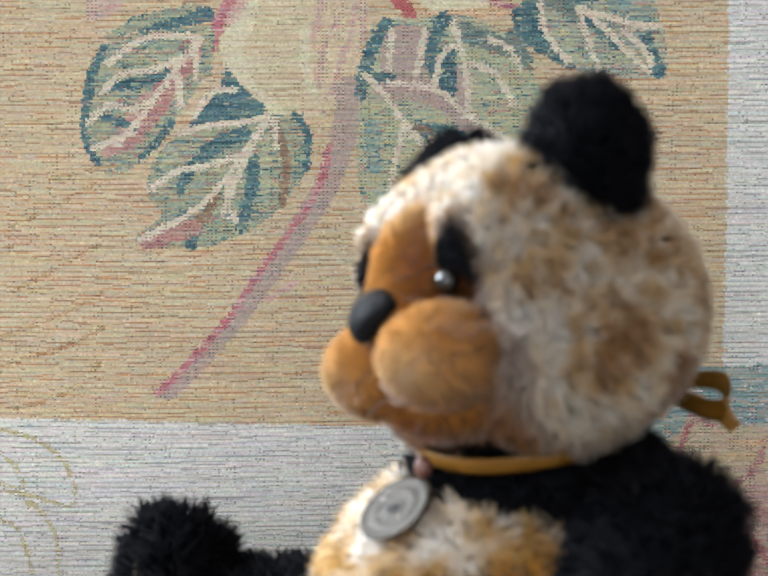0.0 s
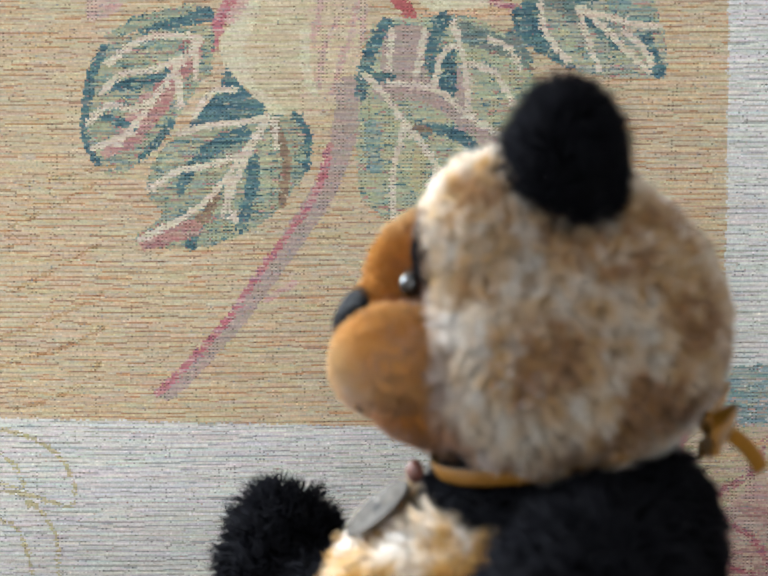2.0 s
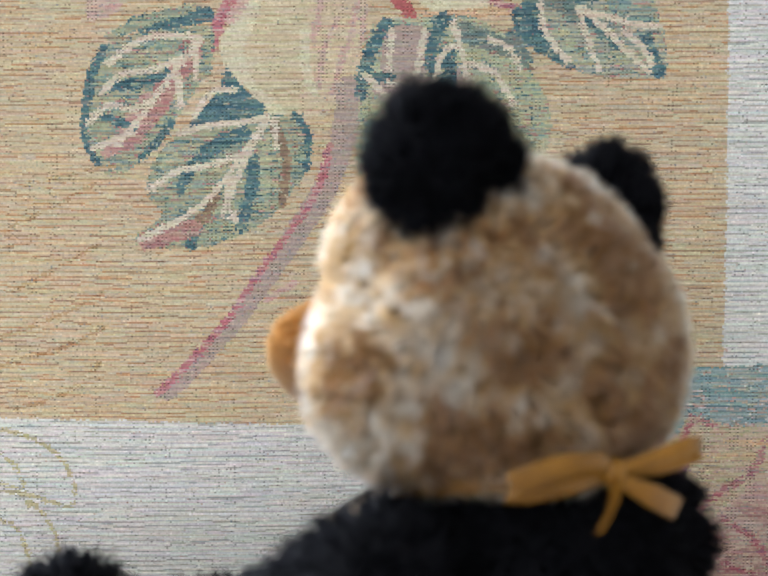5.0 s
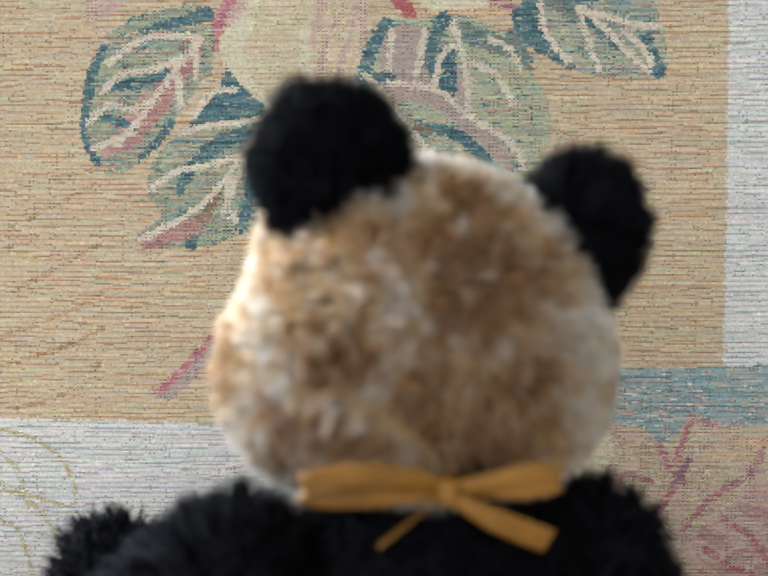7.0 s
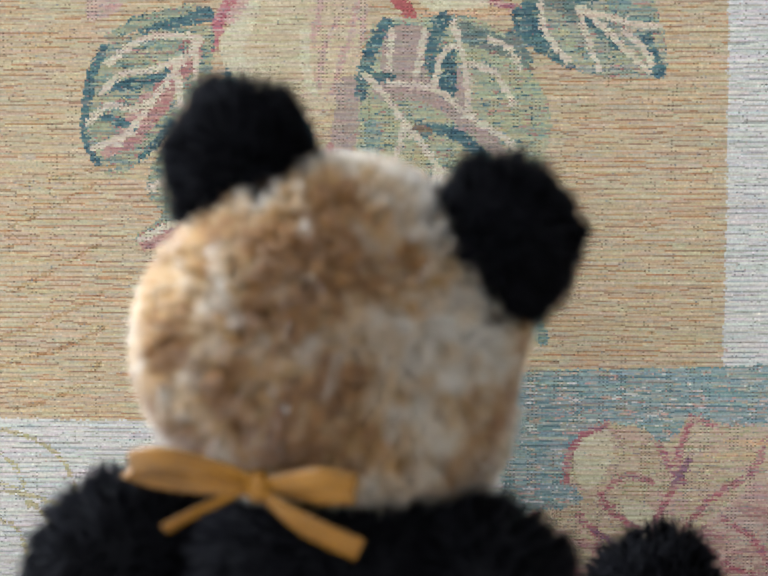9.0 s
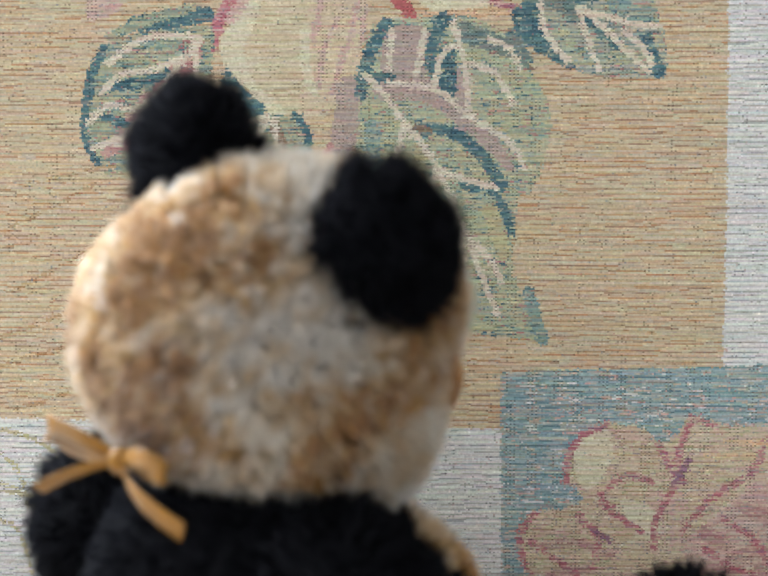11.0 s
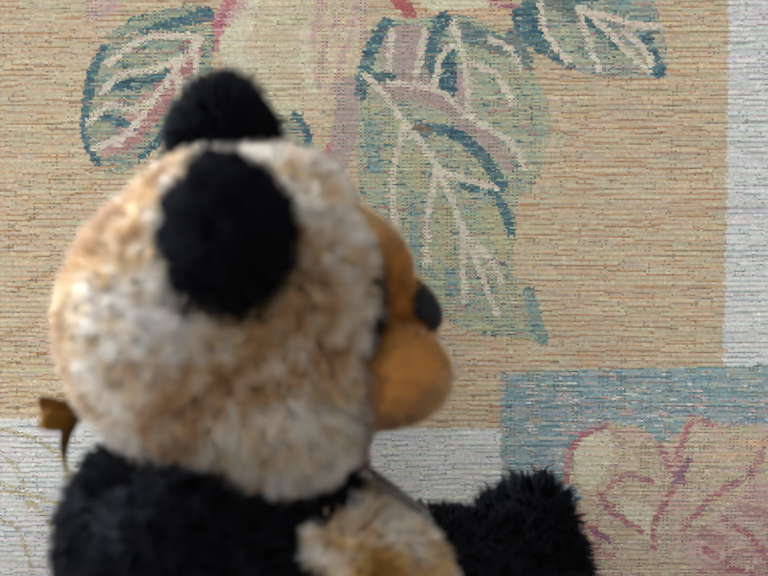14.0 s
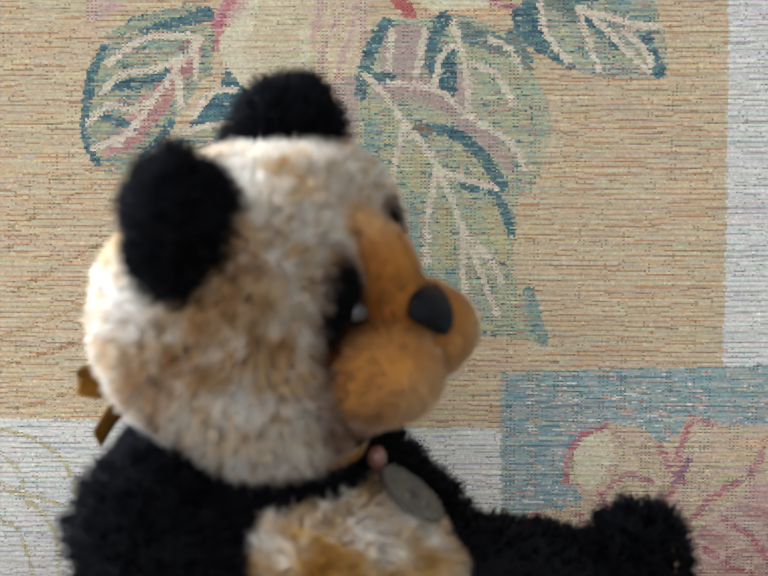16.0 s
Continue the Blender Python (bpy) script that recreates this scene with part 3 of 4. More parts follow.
def furry(name, bm, parent, dye, count, length, width, comb, spread=0.45, keep=None, seed=1, matrix=None, label="", clump=0.5, curl=0.3, tuft=4.5, gather=0.55, trim=None, rim_light=0.0):
    """A skin with thousands of tapering hairs, one mesh. bm in millimetres; dye(point) gives skin and tip colour."""
    rng = np.random.default_rng(seed)
    bmesh.ops.triangulate(bm, faces=bm.faces[:])
    bm.normal_update()
    vs = np.array([v.co for v in bm.verts])
    vn = np.array([v.normal for v in bm.verts])
    fs = np.array([[v.index for v in f.verts] for f in bm.faces])
    bm.free()
    a, b, c = vs[fs[:, 0]], vs[fs[:, 1]], vs[fs[:, 2]]
    area = np.linalg.norm(np.cross(b - a, c - a), axis=1)
    pick = rng.choice(len(fs), count, p=area / area.sum())
    s, t = rng.random(count), rng.random(count)
    s, t = np.where(s + t > 1, 1 - s, s), np.where(s + t > 1, 1 - t, t)
    w = np.stack((1 - s - t, s, t), 1)[..., None]
    root = (vs[fs[pick]] * w).sum(1)
    nor = (vn[fs[pick]] * w).sum(1)
    nor /= np.linalg.norm(nor, axis=1)[:, None]
    if keep is not None:
        ok = keep(root)
        root, nor = root[ok], nor[ok]
    n = len(root)
    # hairs gather into tufts that share a lean, a length and a dye
    step = max(1, int(n * tuft * tuft / (0.5 * area.sum())))
    heads = rng.permutation(n)[: max(n // step, 1)]
    tree = kdtree.KDTree(len(heads))
    for i, h in enumerate(heads):
        tree.insert(root[h], i)
    tree.balance()
    loose = root + rng.normal(0, tuft * 0.16, root.shape)
    own = np.array([tree.find(p)[1] for p in loose])
    drift = np.array([noise.noise_vector(Vector(p) / 5.5) for p in root])
    lean = rng.normal(0, 0.42, (len(heads), 3))
    lens = rng.random(len(heads))[own] - 0.5
    g = np.array(comb, float)
    flow = g - (nor @ g)[:, None] * nor
    way = nor + flow + clump * (0.8 * drift + lean[own]) + spread * rng.normal(0, 0.5, (n, 3))
    way /= np.linalg.norm(way, axis=1)[:, None]
    bend = flow + curl * rng.normal(0, 0.6, (n, 3)) + 0.4 * drift
    ln = length * (0.72 + 0.45 * rng.random(n) + 0.5 * lens)[:, None]
    if trim is not None:
        ln = ln * trim(root)[:, None]
    side = np.cross(way, rng.normal(0, 1, (n, 3)))
    side /= np.linalg.norm(side, axis=1)[:, None] + 1e-9
    side *= width * (0.7 + 0.6 * rng.random(n))[:, None]
    pull = root[heads][own] - root
    mid = root + way * ln * 0.58 + bend * ln * 0.06 + pull * gather * 0.3
    tip = root + way * ln * 0.92 + bend * ln * 0.26 + pull * gather
    base = root - nor * 0.4
    hair = np.stack((base - side * 0.5, base + side * 0.5, mid + side * 0.42, mid - side * 0.42, tip), 1).reshape(-1, 3)
    k = np.arange(n)[:, None] * 5 + len(vs)
    faces = fs.tolist() + (k + np.array((0, 1, 2, 3))).tolist() + (k + np.array((3, 2, 4))).tolist()
    co = np.concatenate((vs, hair))
    skin = np.array([dye(Vector(p), -1.0) for p in vs])
    tone = rng.random(len(heads))
    tuft_dye = np.array([dye(Vector(root[h]), q) for h, q in zip(heads, tone)])
    tips = np.array([dye(Vector(p), 0.5 * tone[o] + 0.5 * q) for p, o, q in zip(root, own, rng.random(n))])
    shade = (0.9 + 0.2 * rng.random(n))[:, None]
    tips = (0.35 * tips + 0.65 * tuft_dye[own]) * shade
    under = np.array([dye(Vector(p), -1.0) for p in root]) * shade
    # backlit rim put into the colour: dye sits deep, last third of pale hairs nearly white
    pale = (tips.sum(1) > 0.12)[:, None] * (rim_light(root)[:, None] if callable(rim_light) else rim_light) * (0.6 + 0.8 * rng.random(n))[:, None]
    ends = tips + (np.array(CREAM) - tips) * np.clip(pale, 0, 1)
    half = 0.25 * under + 0.75 * tips
    rows = np.stack((under, under, half, half, ends), 1).reshape(-1, 3)
    col = np.concatenate((skin, rows))
    normals = np.concatenate((vn, np.repeat(0.8 * nor + 0.3 * way, 5, 0)))
    normals /= np.linalg.norm(normals, axis=1)[:, None]
    me = bpy.data.meshes.new(name)
    me.from_pydata(((co + np.array((0, 0, 0))) / 1000).tolist(), [], faces)
    me.polygons.foreach_set("use_smooth", np.ones(len(faces), bool))
    at = me.attributes.new("dye", "FLOAT_COLOR", "POINT")
    at.data.foreach_set("color", np.concatenate((np.clip(col, 0, 1), np.ones((len(col), 1))), 1).ravel())
    me.normals_split_custom_set_from_vertices(normals.tolist())
    me.materials.append(M_FUR)
    ob = new(name, me)
    ob.parent = parent
    ob.matrix_basis = matrix if matrix else Matrix.Translation((0, 0, AXIS_Z / 1000))
    if label:
        ob["label"] = label
    return ob


CREAM, TAN, BROWN, UMBER = Vector((0.88, 0.82, 0.745)), Vector((0.64, 0.385, 0.12)), Vector((0.43, 0.17, 0.012)), Vector((0.13, 0.042, 0.008))
GOLD, GOLD_PALE, RUST = Vector((0.55, 0.25, 0.06)), Vector((0.64, 0.43, 0.21)), Vector((0.30, 0.09, 0.013))
BLACK = Vector((0.0065, 0.0065, 0.0085))

HEAD_C = (-1.5, -59.0, -3.0)
HEAD_TILT = 16.0
HEAD_M = Matrix.Translation(mm(*HEAD_C)) @ pose(0, 0, 0, 0, 0, 4.5) @ pose(0, 0, 0, 0, HEAD_TILT, 0)

# darker tufts on the head: place in head space, reach, strength
BACK_TUFTS = [((-10, -40, 24), 9, 1.1), ((2, -38, 25), 9, 0.7), ((-34, -27, 24), 9, 0.6), ((-38, -36, -10), 6.5, 1.6), ((-11, -47, 6), 6, 1.0), ((-15, -46, -16), 7, 0.8), ((-37, -23, -33), 5, 0.9),
              # the first tuft here paints the shadow under the head, above the bow
              ((5, -44, -28), 8, 1.3), ((28, -40, -19), 7, 0.35), ((-54, -16, 2), 4, 0.5), ((-6, -19, 41), 8, 0.8), ((19, -33, 28), 8, 0.6), ((13, -48, -6), 8, 0.8)]
LEFT_TUFTS = [((-56, -5, 6), 7, 0.7), ((-52, 12, -23), 7, 1.4), ((-19, 33, -46), 5, 0.8), ((-32, -10, -44), 8, 0.7), ((-29, -28, -36), 7, 1.0), ((-38, 27, 23), 8, 0.8), ((-45, 18, -31), 6, 0.8),
              ((-42, -18, -34), 6, 0.8), ((-24, 6, -48), 8, 0.7), ((-45, 32, -1), 9, 0.25), ((-52, 0, -8), 22, 0.1), ((-53, 13, 11), 5, 0.7), ((-50, -20, 14), 8, 0.5)]
RIGHT_TUFTS = [((57, -6, -1), 7, 0.4), ((55, -10, -14), 6, 0.5), ((57, 8, -2), 6, 0.3), ((50, 16, 17), 8, 0.5), ((34, 29, 24), 6, 1.2), ((28, 38, 20), 5, 1.1), ((40, 20, 27), 6, 0.9), ((7, 29, 38), 6, 0.5),
               ((50, 25, 4), 8, 0.4), ((42, 36, -4), 7, 0.4), ((50, -17, -23), 6, 0.4), ((11, 36, -46), 5, 1.2), ((50, -24, -7), 5, 0.6), ((48, 8, -16), 20, 0.12)]


def head_dye(p, q):
    x, y, z = p
    q, undercoat = max(q, 0.0), q < 0
    n = 0.6 * noise.fractal(p / 9.0, 0.8, 2.0, 3) + 0.7 * noise.noise(p / 2.6)
    heat = 0.0
    for (c, r, k) in BACK_TUFTS + LEFT_TUFTS + RIGHT_TUFTS:
        heat += k * math.exp(-((x - c[0]) ** 2 + (y - c[1]) ** 2 + (z - c[2]) ** 2) / (2.1 * r * r))
    field = math.exp(-((x + 14) ** 2 + (z - 2) ** 2) / 900) if y < -10 else 0.0
    streak = noise.noise(Vector((x / 3.0, y / 3.0, z / 7.0))) + 0.5 * noise.noise(Vector((x / 5.5, y / 5.5, z / 11.0 + 4)))
    f = min(max(0.06 + 0.1 * field + 0.26 * n + heat * (1.25 + 1.4 * streak) + 0.3 * streak + (0.25 + 0.6 * min(heat, 0.8)) * (q - 0.5), 0.0), 1.0)
    col = CREAM.lerp(TAN, f / 0.4) if f < 0.4 else TAN.lerp(BROWN, (f - 0.4) / 0.4) if f < 0.8 else BROWN.lerp(UMBER, (f - 0.8) * 2.4)
    if undercoat:
        col = (CREAM * 0.75).lerp(TAN * 0.55, 0.3 + 0.5 * f).lerp(col * 0.75, 0.5)
    # black fur round the eyes, rust and seam shade towards the muzzle
    e = ((x - 26.5) / 13.0) ** 2 + ((z - 4) / 20.0) ** 2 if x > 0 else ((x + 23.5) / 10.5) ** 2 + ((z - 7) / 16.0) ** 2
    if y > 25 and e < 1.5 + 0.6 * (q - 0.5):
        col = col.lerp(RUST * 0.5, 0.65).lerp(BLACK, min(max((1.25 - e) * 1.6, 0), 1))
    m = (x / 19.0) ** 2 + ((z - 6) / 31.0) ** 2 + 0.25 * n
    if y > 20 and m < 1.0 and e > 1.0:
        col = col.lerp(GOLD.lerp(GOLD_PALE, 0.3), min((1.0 - m) * 2.2, 1))
    # dark ring: shade where muzzle meets cheek, put into the fur colour
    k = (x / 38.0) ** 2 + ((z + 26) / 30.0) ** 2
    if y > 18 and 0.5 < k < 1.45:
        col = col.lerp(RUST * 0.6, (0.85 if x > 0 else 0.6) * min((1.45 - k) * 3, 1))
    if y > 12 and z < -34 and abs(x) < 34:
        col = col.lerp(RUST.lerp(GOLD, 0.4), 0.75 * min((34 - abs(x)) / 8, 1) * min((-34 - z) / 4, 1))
    return col


MUZZLE = [((0, 42, -25), (30, 25, 20), 0), ((-18, 55, -22), (19.5, 23, 16.5), 8), ((18, 55, -22), (19.5, 23, 16.5), -8), ((0, 41, -37.5), (25, 22, 11.5), 0),
          ((0, 42, 4), (14, 24.5, 27), 0), ((0, 55, -6), (13, 18, 14), 0)]


def muzzle_dye(p, q):
    x, y, z = p
    q = max(q, 0.0)
    n = noise.fractal(p / 12.0, 0.9, 2.0, 2)
    pale = math.exp(-((abs(x) - 24) ** 2 / 180 + (z + 26) ** 2 / 130)) * 0.95
    col = GOLD.lerp(GOLD_PALE, min(max(pale + 0.2 * n + 0.3 * (q - 0.5), 0), 1))
    if z > 14:
        col = col.lerp(GOLD_PALE, min(max((z - 17) / 14 + 0.3 * n, 0), 0.7))
    # soft mouth shadow put into the dye: rust between the lobes and beneath
    crease_shade = 1.5 * math.exp(-(x / 3.0) ** 2) if z < -12 else 0
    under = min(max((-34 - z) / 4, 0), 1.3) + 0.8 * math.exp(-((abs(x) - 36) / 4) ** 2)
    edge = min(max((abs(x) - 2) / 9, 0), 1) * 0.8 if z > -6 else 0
    return col.lerp(RUST, min(max(edge + 0.55 * crease_shade + 0.4 * under + 0.2 * n, 0), 0.85))


def outside_muzzle(p):
    ok = np.ones(len(p), bool)
    for (o, r, turn) in MUZZLE:
        ok &= (((p - np.array(o)) / (np.array(r) + 1.8)) ** 2).sum(1) > 1
    return ok


def face_trim(p):
    """The pile is clipped short round the eyes and the bridge of the nose."""
    return np.clip((np.linalg.norm((p - np.array((0, 52, 2))) / np.array((1.1, 1.0, 1.25)), axis=1) - 19) / 18, 0.26, 1.0)


def black_dye(p, q):
    q = max(q, 0.0)
    return BLACK * (0.8 + 0.9 * q)


def torso_dye(p, q):
    x, y, z = p
    q = max(q, 0.0)
    edge = 3 * noise.noise(p / 7.0)
    if y > (-44 if x < 0 else -31) + edge and z < -71 - 0.1 * abs(x) + edge:
        n = noise.fractal(p / 11.0 + Vector((3, 8, 2)), 0.8, 2.0, 3)
        side = max(math.exp(-((x - c[0]) ** 2 + (y - c[1]) ** 2 + (z - c[2]) ** 2) / 220) for c in ((40, -4, -96), (-46, -24, -94), (-30, 12, -104), (14, 22, -110)))
        f = min(max(0.22 + 0.5 * n + 0.85 * side + 0.3 * (q - 0.5), 0), 1)
        return CREAM.lerp(TAN, f / 0.4) if f < 0.4 else TAN.lerp(BROWN, (f - 0.4) / 0.6)
    return BLACK * (0.8 + 0.9 * q)


def ellipsoid(bm, c, r, level=4):
    made = bmesh.ops.create_icosphere(bm, subdivisions=level, radius=1.0)
    for v in made["verts"]:
        v.co = Vector((c[0] + v.co.x * r[0], c[1] + v.co.y * r[1], c[2] + v.co.z * r[2]))
    return made["verts"]


def limb(a, b, ra, rb, level=4):
    """A stuffed limb, rounded at both ends, in millimetres."""
    a, b = Vector(a), Vector(b)
    bm = bmesh.new()
    bmesh.ops.create_icosphere(bm, subdivisions=level, radius=1.0)
    axis = (b - a).normalized()
    for v in bm.verts:
        d = v.co.copy()
        s = d.dot(axis)
        k = 0.5 + 0.5 * max(-1, min(1, s * 1.8))
        k = k * k * (3 - 2 * k)
        r = ra + (rb - ra) * k + 2.0 * math.sin(k * math.pi)
        v.co = a.lerp(b, k) + d * r
    return bm


def smooth(ob):
    for p in ob.data.polygons:
        p.use_smooth = True
    return ob


def strip(pts, width_dirs, width, thick=0.5, steps=8, pinch=0.0, loop=False):
    """A ribbon along a smooth path, in millimetres, with thickness and soft edges."""
    path = smooth_path([tuple(p) for p in pts], False, steps)
    dirs = smooth_path([tuple(p) for p in width_dirs], False, steps)
    bm = bmesh.new()
    rows = []
    for i, (p, d) in enumerate(zip(path, dirs)):
        t = Vector(path[min(i + 1, len(path) - 1)] - path[max(i - 1, 0)]).normalized()
        d = Vector(d)
        d = (d - t * d.dot(t)).normalized()
        nrm = t.cross(d).normalized() * thick * 0.5
        p = Vector(p)
        s0 = i / (len(path) - 1)
        wide = width * (1 - pinch * (1 - (math.sin(math.pi * s0) if loop else min(2 * s0, 1))))
        ring = []
        for s, k in ((-0.5, 0.3), (-0.25, 1.25), (0.25, 1.25), (0.5, 0.3), (0.5, -0.3), (0.25, -1), (-0.25, -1), (-0.5, -0.3)):
            ring.append(bm.verts.new((p + d * wide * s + nrm * k) / 1000 + Vector((0, 0, AXIS_Z / 1000))))
        rows.append(ring)
    for a, b in zip(rows[:-1], rows[1:]):
        for j in range(8):
            bm.faces.new((a[j], a[(j + 1) % 8], b[(j + 1) % 8], b[j]))
    bm.faces.new(rows[0][::-1])
    bm.faces.new(rows[-1])
    bmesh.ops.recalc_face_normals(bm, faces=bm.faces[:])
    return bm


def plush_toy():
    toy = new("plush_panda")
    tagged(toy, "cream and black plush panda with brown mottles and gold neck ribbon", "soft toy")
    # head and what is sewn to it
    skull = blob((0, 0, 0), [((-0.5, -4, -10), (55, 46, 45), 0), ((0, 1, 4), (49, 35, 41), 0), ((-23, 13, -23), (33, 36, 34), 0), ((24, 14, -25), (33, 36, 35), 0),
                            ((-19, 19, 11), (32, 33, 31), 0), ((21, 21, 11), (32, 33, 31), 0), ((0, 20, 14), (32, 32, 32), 0)], 5, 3, 6)
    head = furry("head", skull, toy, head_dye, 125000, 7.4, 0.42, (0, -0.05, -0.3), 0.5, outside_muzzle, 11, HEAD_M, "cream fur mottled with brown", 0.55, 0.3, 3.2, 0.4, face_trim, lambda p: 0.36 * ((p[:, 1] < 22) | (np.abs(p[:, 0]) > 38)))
    in_head = Matrix.Identity(4)
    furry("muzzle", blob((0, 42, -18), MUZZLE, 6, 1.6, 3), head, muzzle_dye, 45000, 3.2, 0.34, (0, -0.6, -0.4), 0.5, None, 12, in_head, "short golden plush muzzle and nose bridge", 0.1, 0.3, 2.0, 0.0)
    for s in (-1, 1):
        ex, ey = (41.3, 2) if s > 0 else (-44, 3.5)
        bm = blob((ex, ey, 39), [((ex, ey, 40), (17.8, 11.5, 17.3), s * 14), ((ex - s * 2, ey, 35), (18, 12.5, 17.3), s * 14)], 4, 2, 1)
        bm.normal_update()
        for v in bm.verts:
            v.co += v.normal * 2.2 * noise.noise(v.co / 9.0 + Vector((s * 5, 0, 0)))
        furry("ear", bm, head, black_dye, 19000, 11.0, 0.45, (s * 0.15, 0, 0.2), 0.7, None, 20 + s, in_head, "round black furry ear", 0.9, 0.3, 5.5, 0.5)
    bm = bmesh.new()
    # a soft triangle, broad above and narrow below, wound with thread
    for v in ellipsoid(bm, (0, 0, 0), (1, 1, 1), 5):
        d = v.co.copy()
        taper = 1.0 if d.z > 0.2 else 1.0 - 0.75 * ((0.2 - d.z) / 1.2)
        wide = math.copysign(abs(d.x) ** 0.8, d.x) * 12.0 * taper
        v.co = Vector((wide, 71.5 + 6.0 * d.y - 0.018 * wide * wide - 3.0 * d.z + 0.22 * math.sin(wide * 3.6), -5.5 + 9.6 * d.z + 1.2 * (1 - abs(d.x)) * (d.z < 0)))
    bmesh.ops.scale(bm, vec=(0.001, 0.001, 0.001), verts=bm.verts)
    smooth(part("nose", bm, M_NOSE, head, "black stitched nose"))
    # dark strips added for the mouth line and the soft shadow along it
    for pts in ([(0, 72, -13), (0, 68.5, -19), (0, 68, -26), (0, 68, -33)], [(0, 68, -33), (7, 70, -35.5), (15, 68, -36.5), (24, 61.5, -36)], [(0, 68, -33), (-7, 70, -35.5), (-15, 68, -36.5), (-24, 61.5, -36)]):
        bm = strip(pts, [(0, 0.3, 1)] * 4, 1.3, 1.0)
        bmesh.ops.translate(bm, vec=(0, 0, -AXIS_Z / 1000), verts=bm.verts)
        smooth(part("mouth_shade_line", bm, M_MOUTH, head, "dark brown strip for the mouth line and its shade"))
    for s in (-1, 1):
        bm = bmesh.new()
        ellipsoid(bm, (s * 21.5, 52.4, 2), (4.2, 4.2, 4.2), 4)
        bmesh.ops.scale(bm, vec=(0.001, 0.001, 0.001), verts=bm.verts)
        smooth(part("eye", bm, M_EYE, head, "black glass eye"))
    # body
    furry("torso", blob((0, -55, -105), [((0, -62, -90), (47, 50, 45), 0), ((0, -45, -115), (57, 66, 50), 0)], 5, 4), toy, torso_dye, 60000, 7.5, 0.5, (0, 0, -0.5), 0.5, None, 31,
          None, "black shoulders and back with a cream mottled belly", 0.7, 0.3, 3.4, 0.35, None, 0.12)
    for s in (-1, 1):
        furry("arm", limb((-68, -66, -81), (-112, -20, -143), 26, 21) if s < 0 else limb((46, -69, -82), (68, -22, -142), 24, 22), toy, black_dye, 16000, 10.0, 0.7, (0, 0.25, -0.15), 0.6, None, 41 + s, None, "black furry arm", 0.9, 0.3, 6, 0.5)
        furry("leg", limb((40, -12, -140), (80, 40, -142), 30, 26) if s > 0 else limb((-40, -12, -125), (-80, 40, -131), 32, 28), toy, black_dye, 9000, 6.0, 0.9, (0, 0.2, 0), 0.7, None, 51 + s, None, "black furry leg", 0.8)
        fx, fy = (87, 43) if s > 0 else (-89, 55)
        drop = 9 if s > 0 else 7
        foot = furry("foot", blob((fx, fy, -127), [((fx, fy + 3, -130), (24, 20, 32), -s * 30), ((fx + s * 2, fy + 6, -104 - drop), (15, 14, 17), -s * 30)], 4, 2), toy, black_dye, 9000, 10.5, 0.9, (0, 0.1, 0.1), 1.0, None, 61 + s, None,
                     "black upright furry foot", 1.0)
        bm = bmesh.new()
        ellipsoid(bm, (0, 0, 0), (17, 4, 28), 4)
        bmesh.ops.transform(bm, matrix=pose(fx + s * 9, fy + 15, -129, 0, 0, -s * 30), verts=bm.verts)
        bmesh.ops.scale(bm, vec=(0.001, 0.001, 0.001), verts=bm.verts)
        smooth(part("paw_pad", bm, M_SUEDE, foot, "tan suede sole"))
    # ribbon round the neck, tied at the back
    ring, dirs = [], []
    for i in range(25):
        a = math.tau * i / 24 - math.pi / 2
        y = -57 + 42 * math.sin(a)
        ring.append((-2 + 42 * math.cos(a), y, -52 - 0.21 * (y + 57)))
        dirs.append((0.35 * math.cos(a), 0.35 * math.sin(a), 1))
    collar = smooth(part("neck_ribbon", strip(ring, dirs, 6.0, 0.6, 3), M_RIBBON, toy, "gold satin ribbon"))
    up = (0.1, -0.25, 1)
    bows = (("bow_loop", [(-11, -107, -43), (-23, -113, -37.5), (-39, -112, -36), (-51.5, -104.5, -41), (-43, -104, -44), (-26, -106, -44.5), (-11, -106, -44)], 8.2),
            ("bow_loop", [(-10, -107, -43), (0, -112, -40.5), (12, -117, -37.5), (20, -115.5, -40), (12, -112, -43), (2, -109, -44), (-10, -106, -44)], 7.2),
            ("ribbon_tail", [(-11, -108, -44), (-16, -113, -45), (-25, -119, -49), (-34, -122, -54)], 5.5),
            ("ribbon_tail", [(-10, -108, -45), (-1, -111, -50), (9, -111, -55), (20, -108.5, -60)], 7.5))
    for name, pts, w in bows:
        tilt = [(0.55, -0.4, 0.8)] * len(pts) if name == "ribbon_tail" and pts[-1][0] < 0 else [up] * len(pts)
        smooth(part(name, strip(pts, tilt, w, pinch=0.5, loop=name == "bow_loop"), M_RIBBON, collar))
    bm = bmesh.new()
    ellipsoid(bm, (-10.8, -107.8, -43.5), (3.8, 3.4, 4.6), 3)
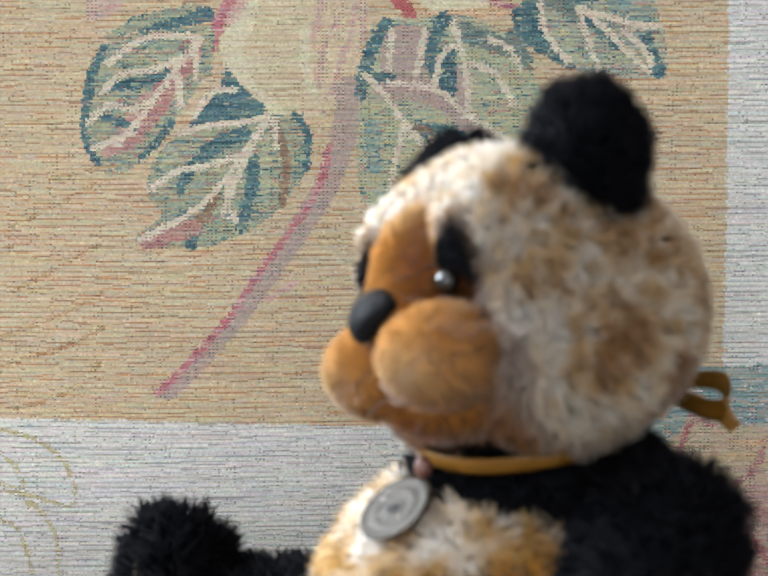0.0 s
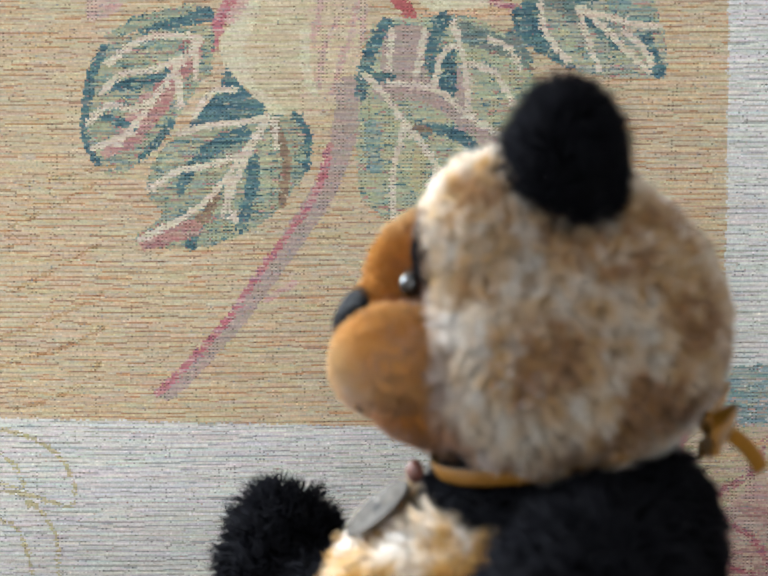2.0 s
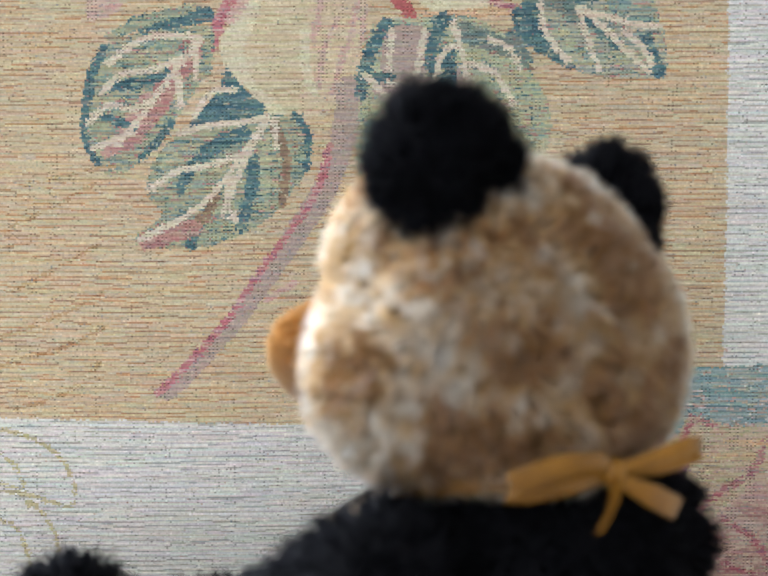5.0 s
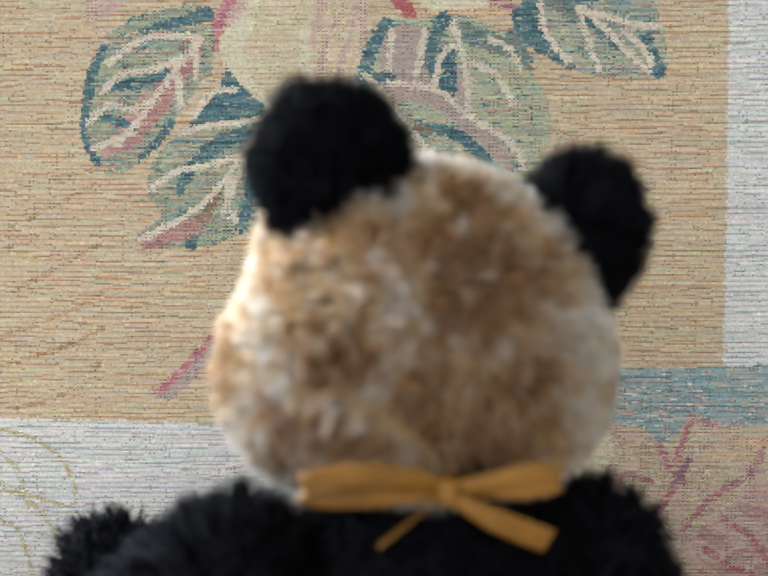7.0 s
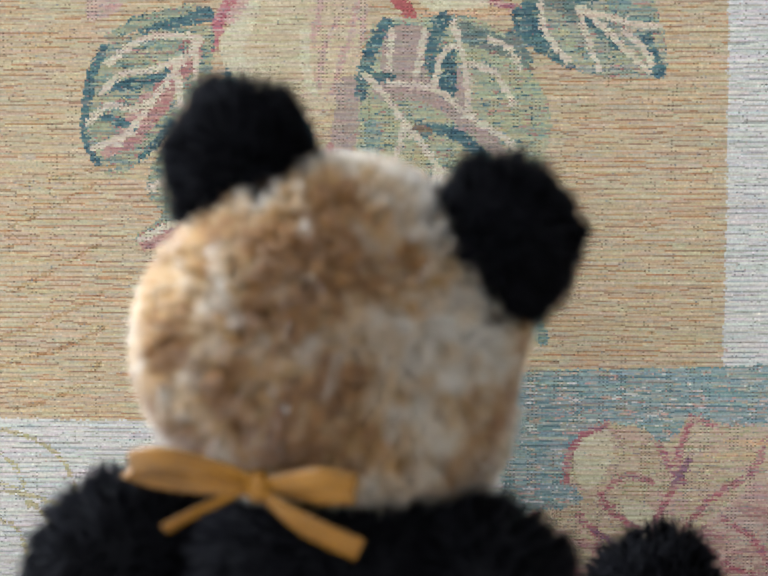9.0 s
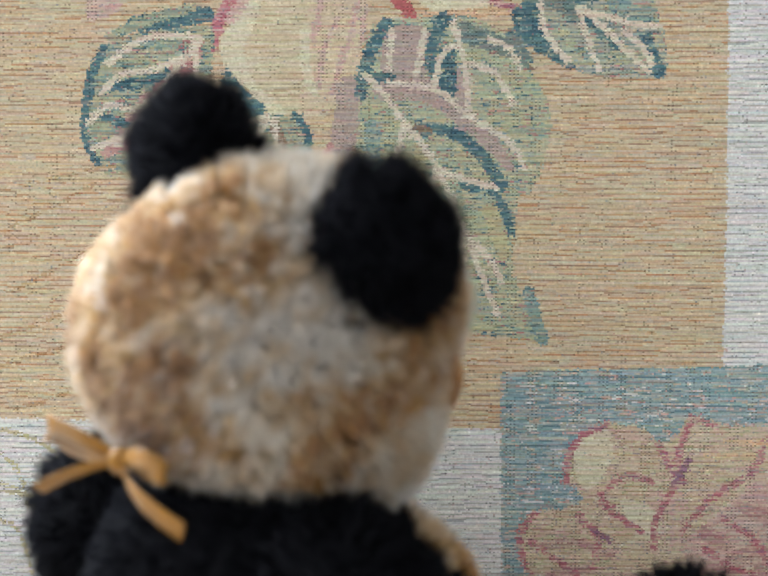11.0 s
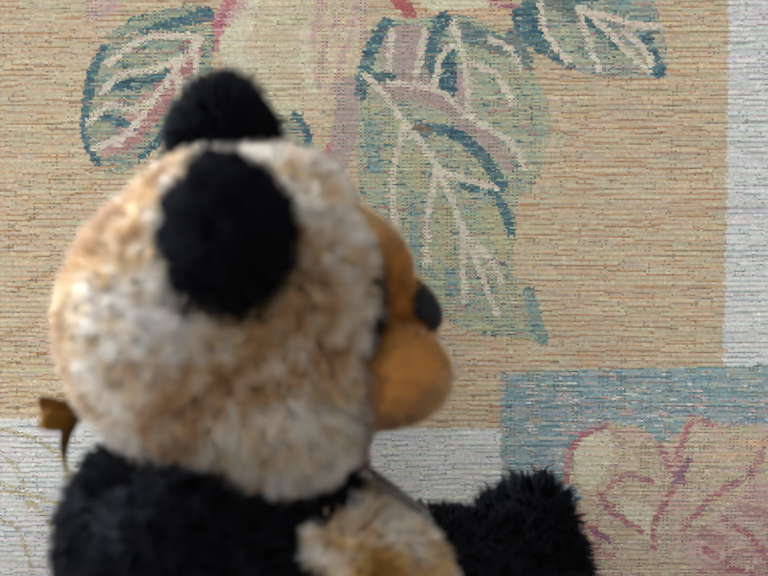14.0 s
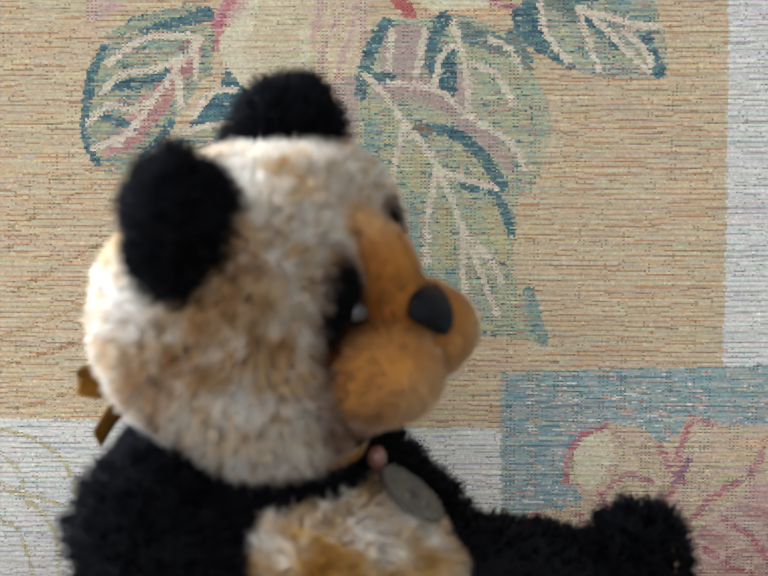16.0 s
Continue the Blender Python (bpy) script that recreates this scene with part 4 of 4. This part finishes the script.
    for v in bm.verts:
        v.co.x += 0.4 * math.sin(v.co.z * 2.5)
        v.co = v.co / 1000 + Vector((0, 0, AXIS_Z / 1000))
    smooth(part("bow_knot", bm, M_RIBBON, collar))
    # round medallion at the chest
    tilt = Matrix.Translation(mm(-11, 3.5, -74.5)) @ pose(0, 0, 0, -39, 0, 0) @ pose(0, 0, 0, 0, -6, 0)
    bm = bmesh.new()
    rings = [(13.6, -0.7), (13.9, 0.0), (13.5, 0.9), (12.4, 0.9), (11.9, 0.5), (8.6, 0.5), (8.2, 0.8), (7.4, 0.8), (7.0, 0.5), (3.6, 0.5), (3.2, 0.8), (2.6, 0.8), (2.2, 0.2)]
    prev = None
    first = None
    for r, z in rings:
        cur = [bm.verts.new((r * math.cos(math.tau * i / 48) / 1000, r * math.sin(math.tau * i / 48) / 1000, z / 1000)) for i in range(48)]
        if prev:
            for i in range(48):
                bm.faces.new((prev[i], prev[(i + 1) % 48], cur[(i + 1) % 48], cur[i]))
        else:
            first = cur
        prev = cur
    bm.faces.new(first[::-1])
    bm.faces.new(prev)
    tag = smooth(part("medallion", bm, M_TAG, toy, "round dull bronze medallion"))
    tag.matrix_basis = tilt
    bm = bmesh.new()
    ellipsoid(bm, (0, 0, 0.5), (2.2, 2.2, 0.5), 3)
    bmesh.ops.scale(bm, vec=(0.001, 0.001, 0.001), verts=bm.verts)
    smooth(part("centre_hole", bm, M_HOLE, tag, "dark centre"))
    bm = bmesh.new()
    ellipsoid(bm, (-8, -9, -62), (3.2, 3.2, 4.2), 3)
    for v in bm.verts:
        v.co = v.co / 1000 + Vector((0, 0, AXIS_Z / 1000))
    smooth(part("bead", bm, M_BEAD, toy, "red-brown bead on the ribbon"))
    return toy


TOY = plush_toy()


def motions():
    rows = []
    for t, turn in ((0, 116.27), (2, 87.09), (4, 57.9), (6, 28.71), (8, -0.44), (10, -29.54), (12, -58.56), (14, -87.48), (16, -116.27)):
        rows.append((t, pose(0, 0, 0, 0, 0, turn)))
    walk(TOY, rows)


motions()
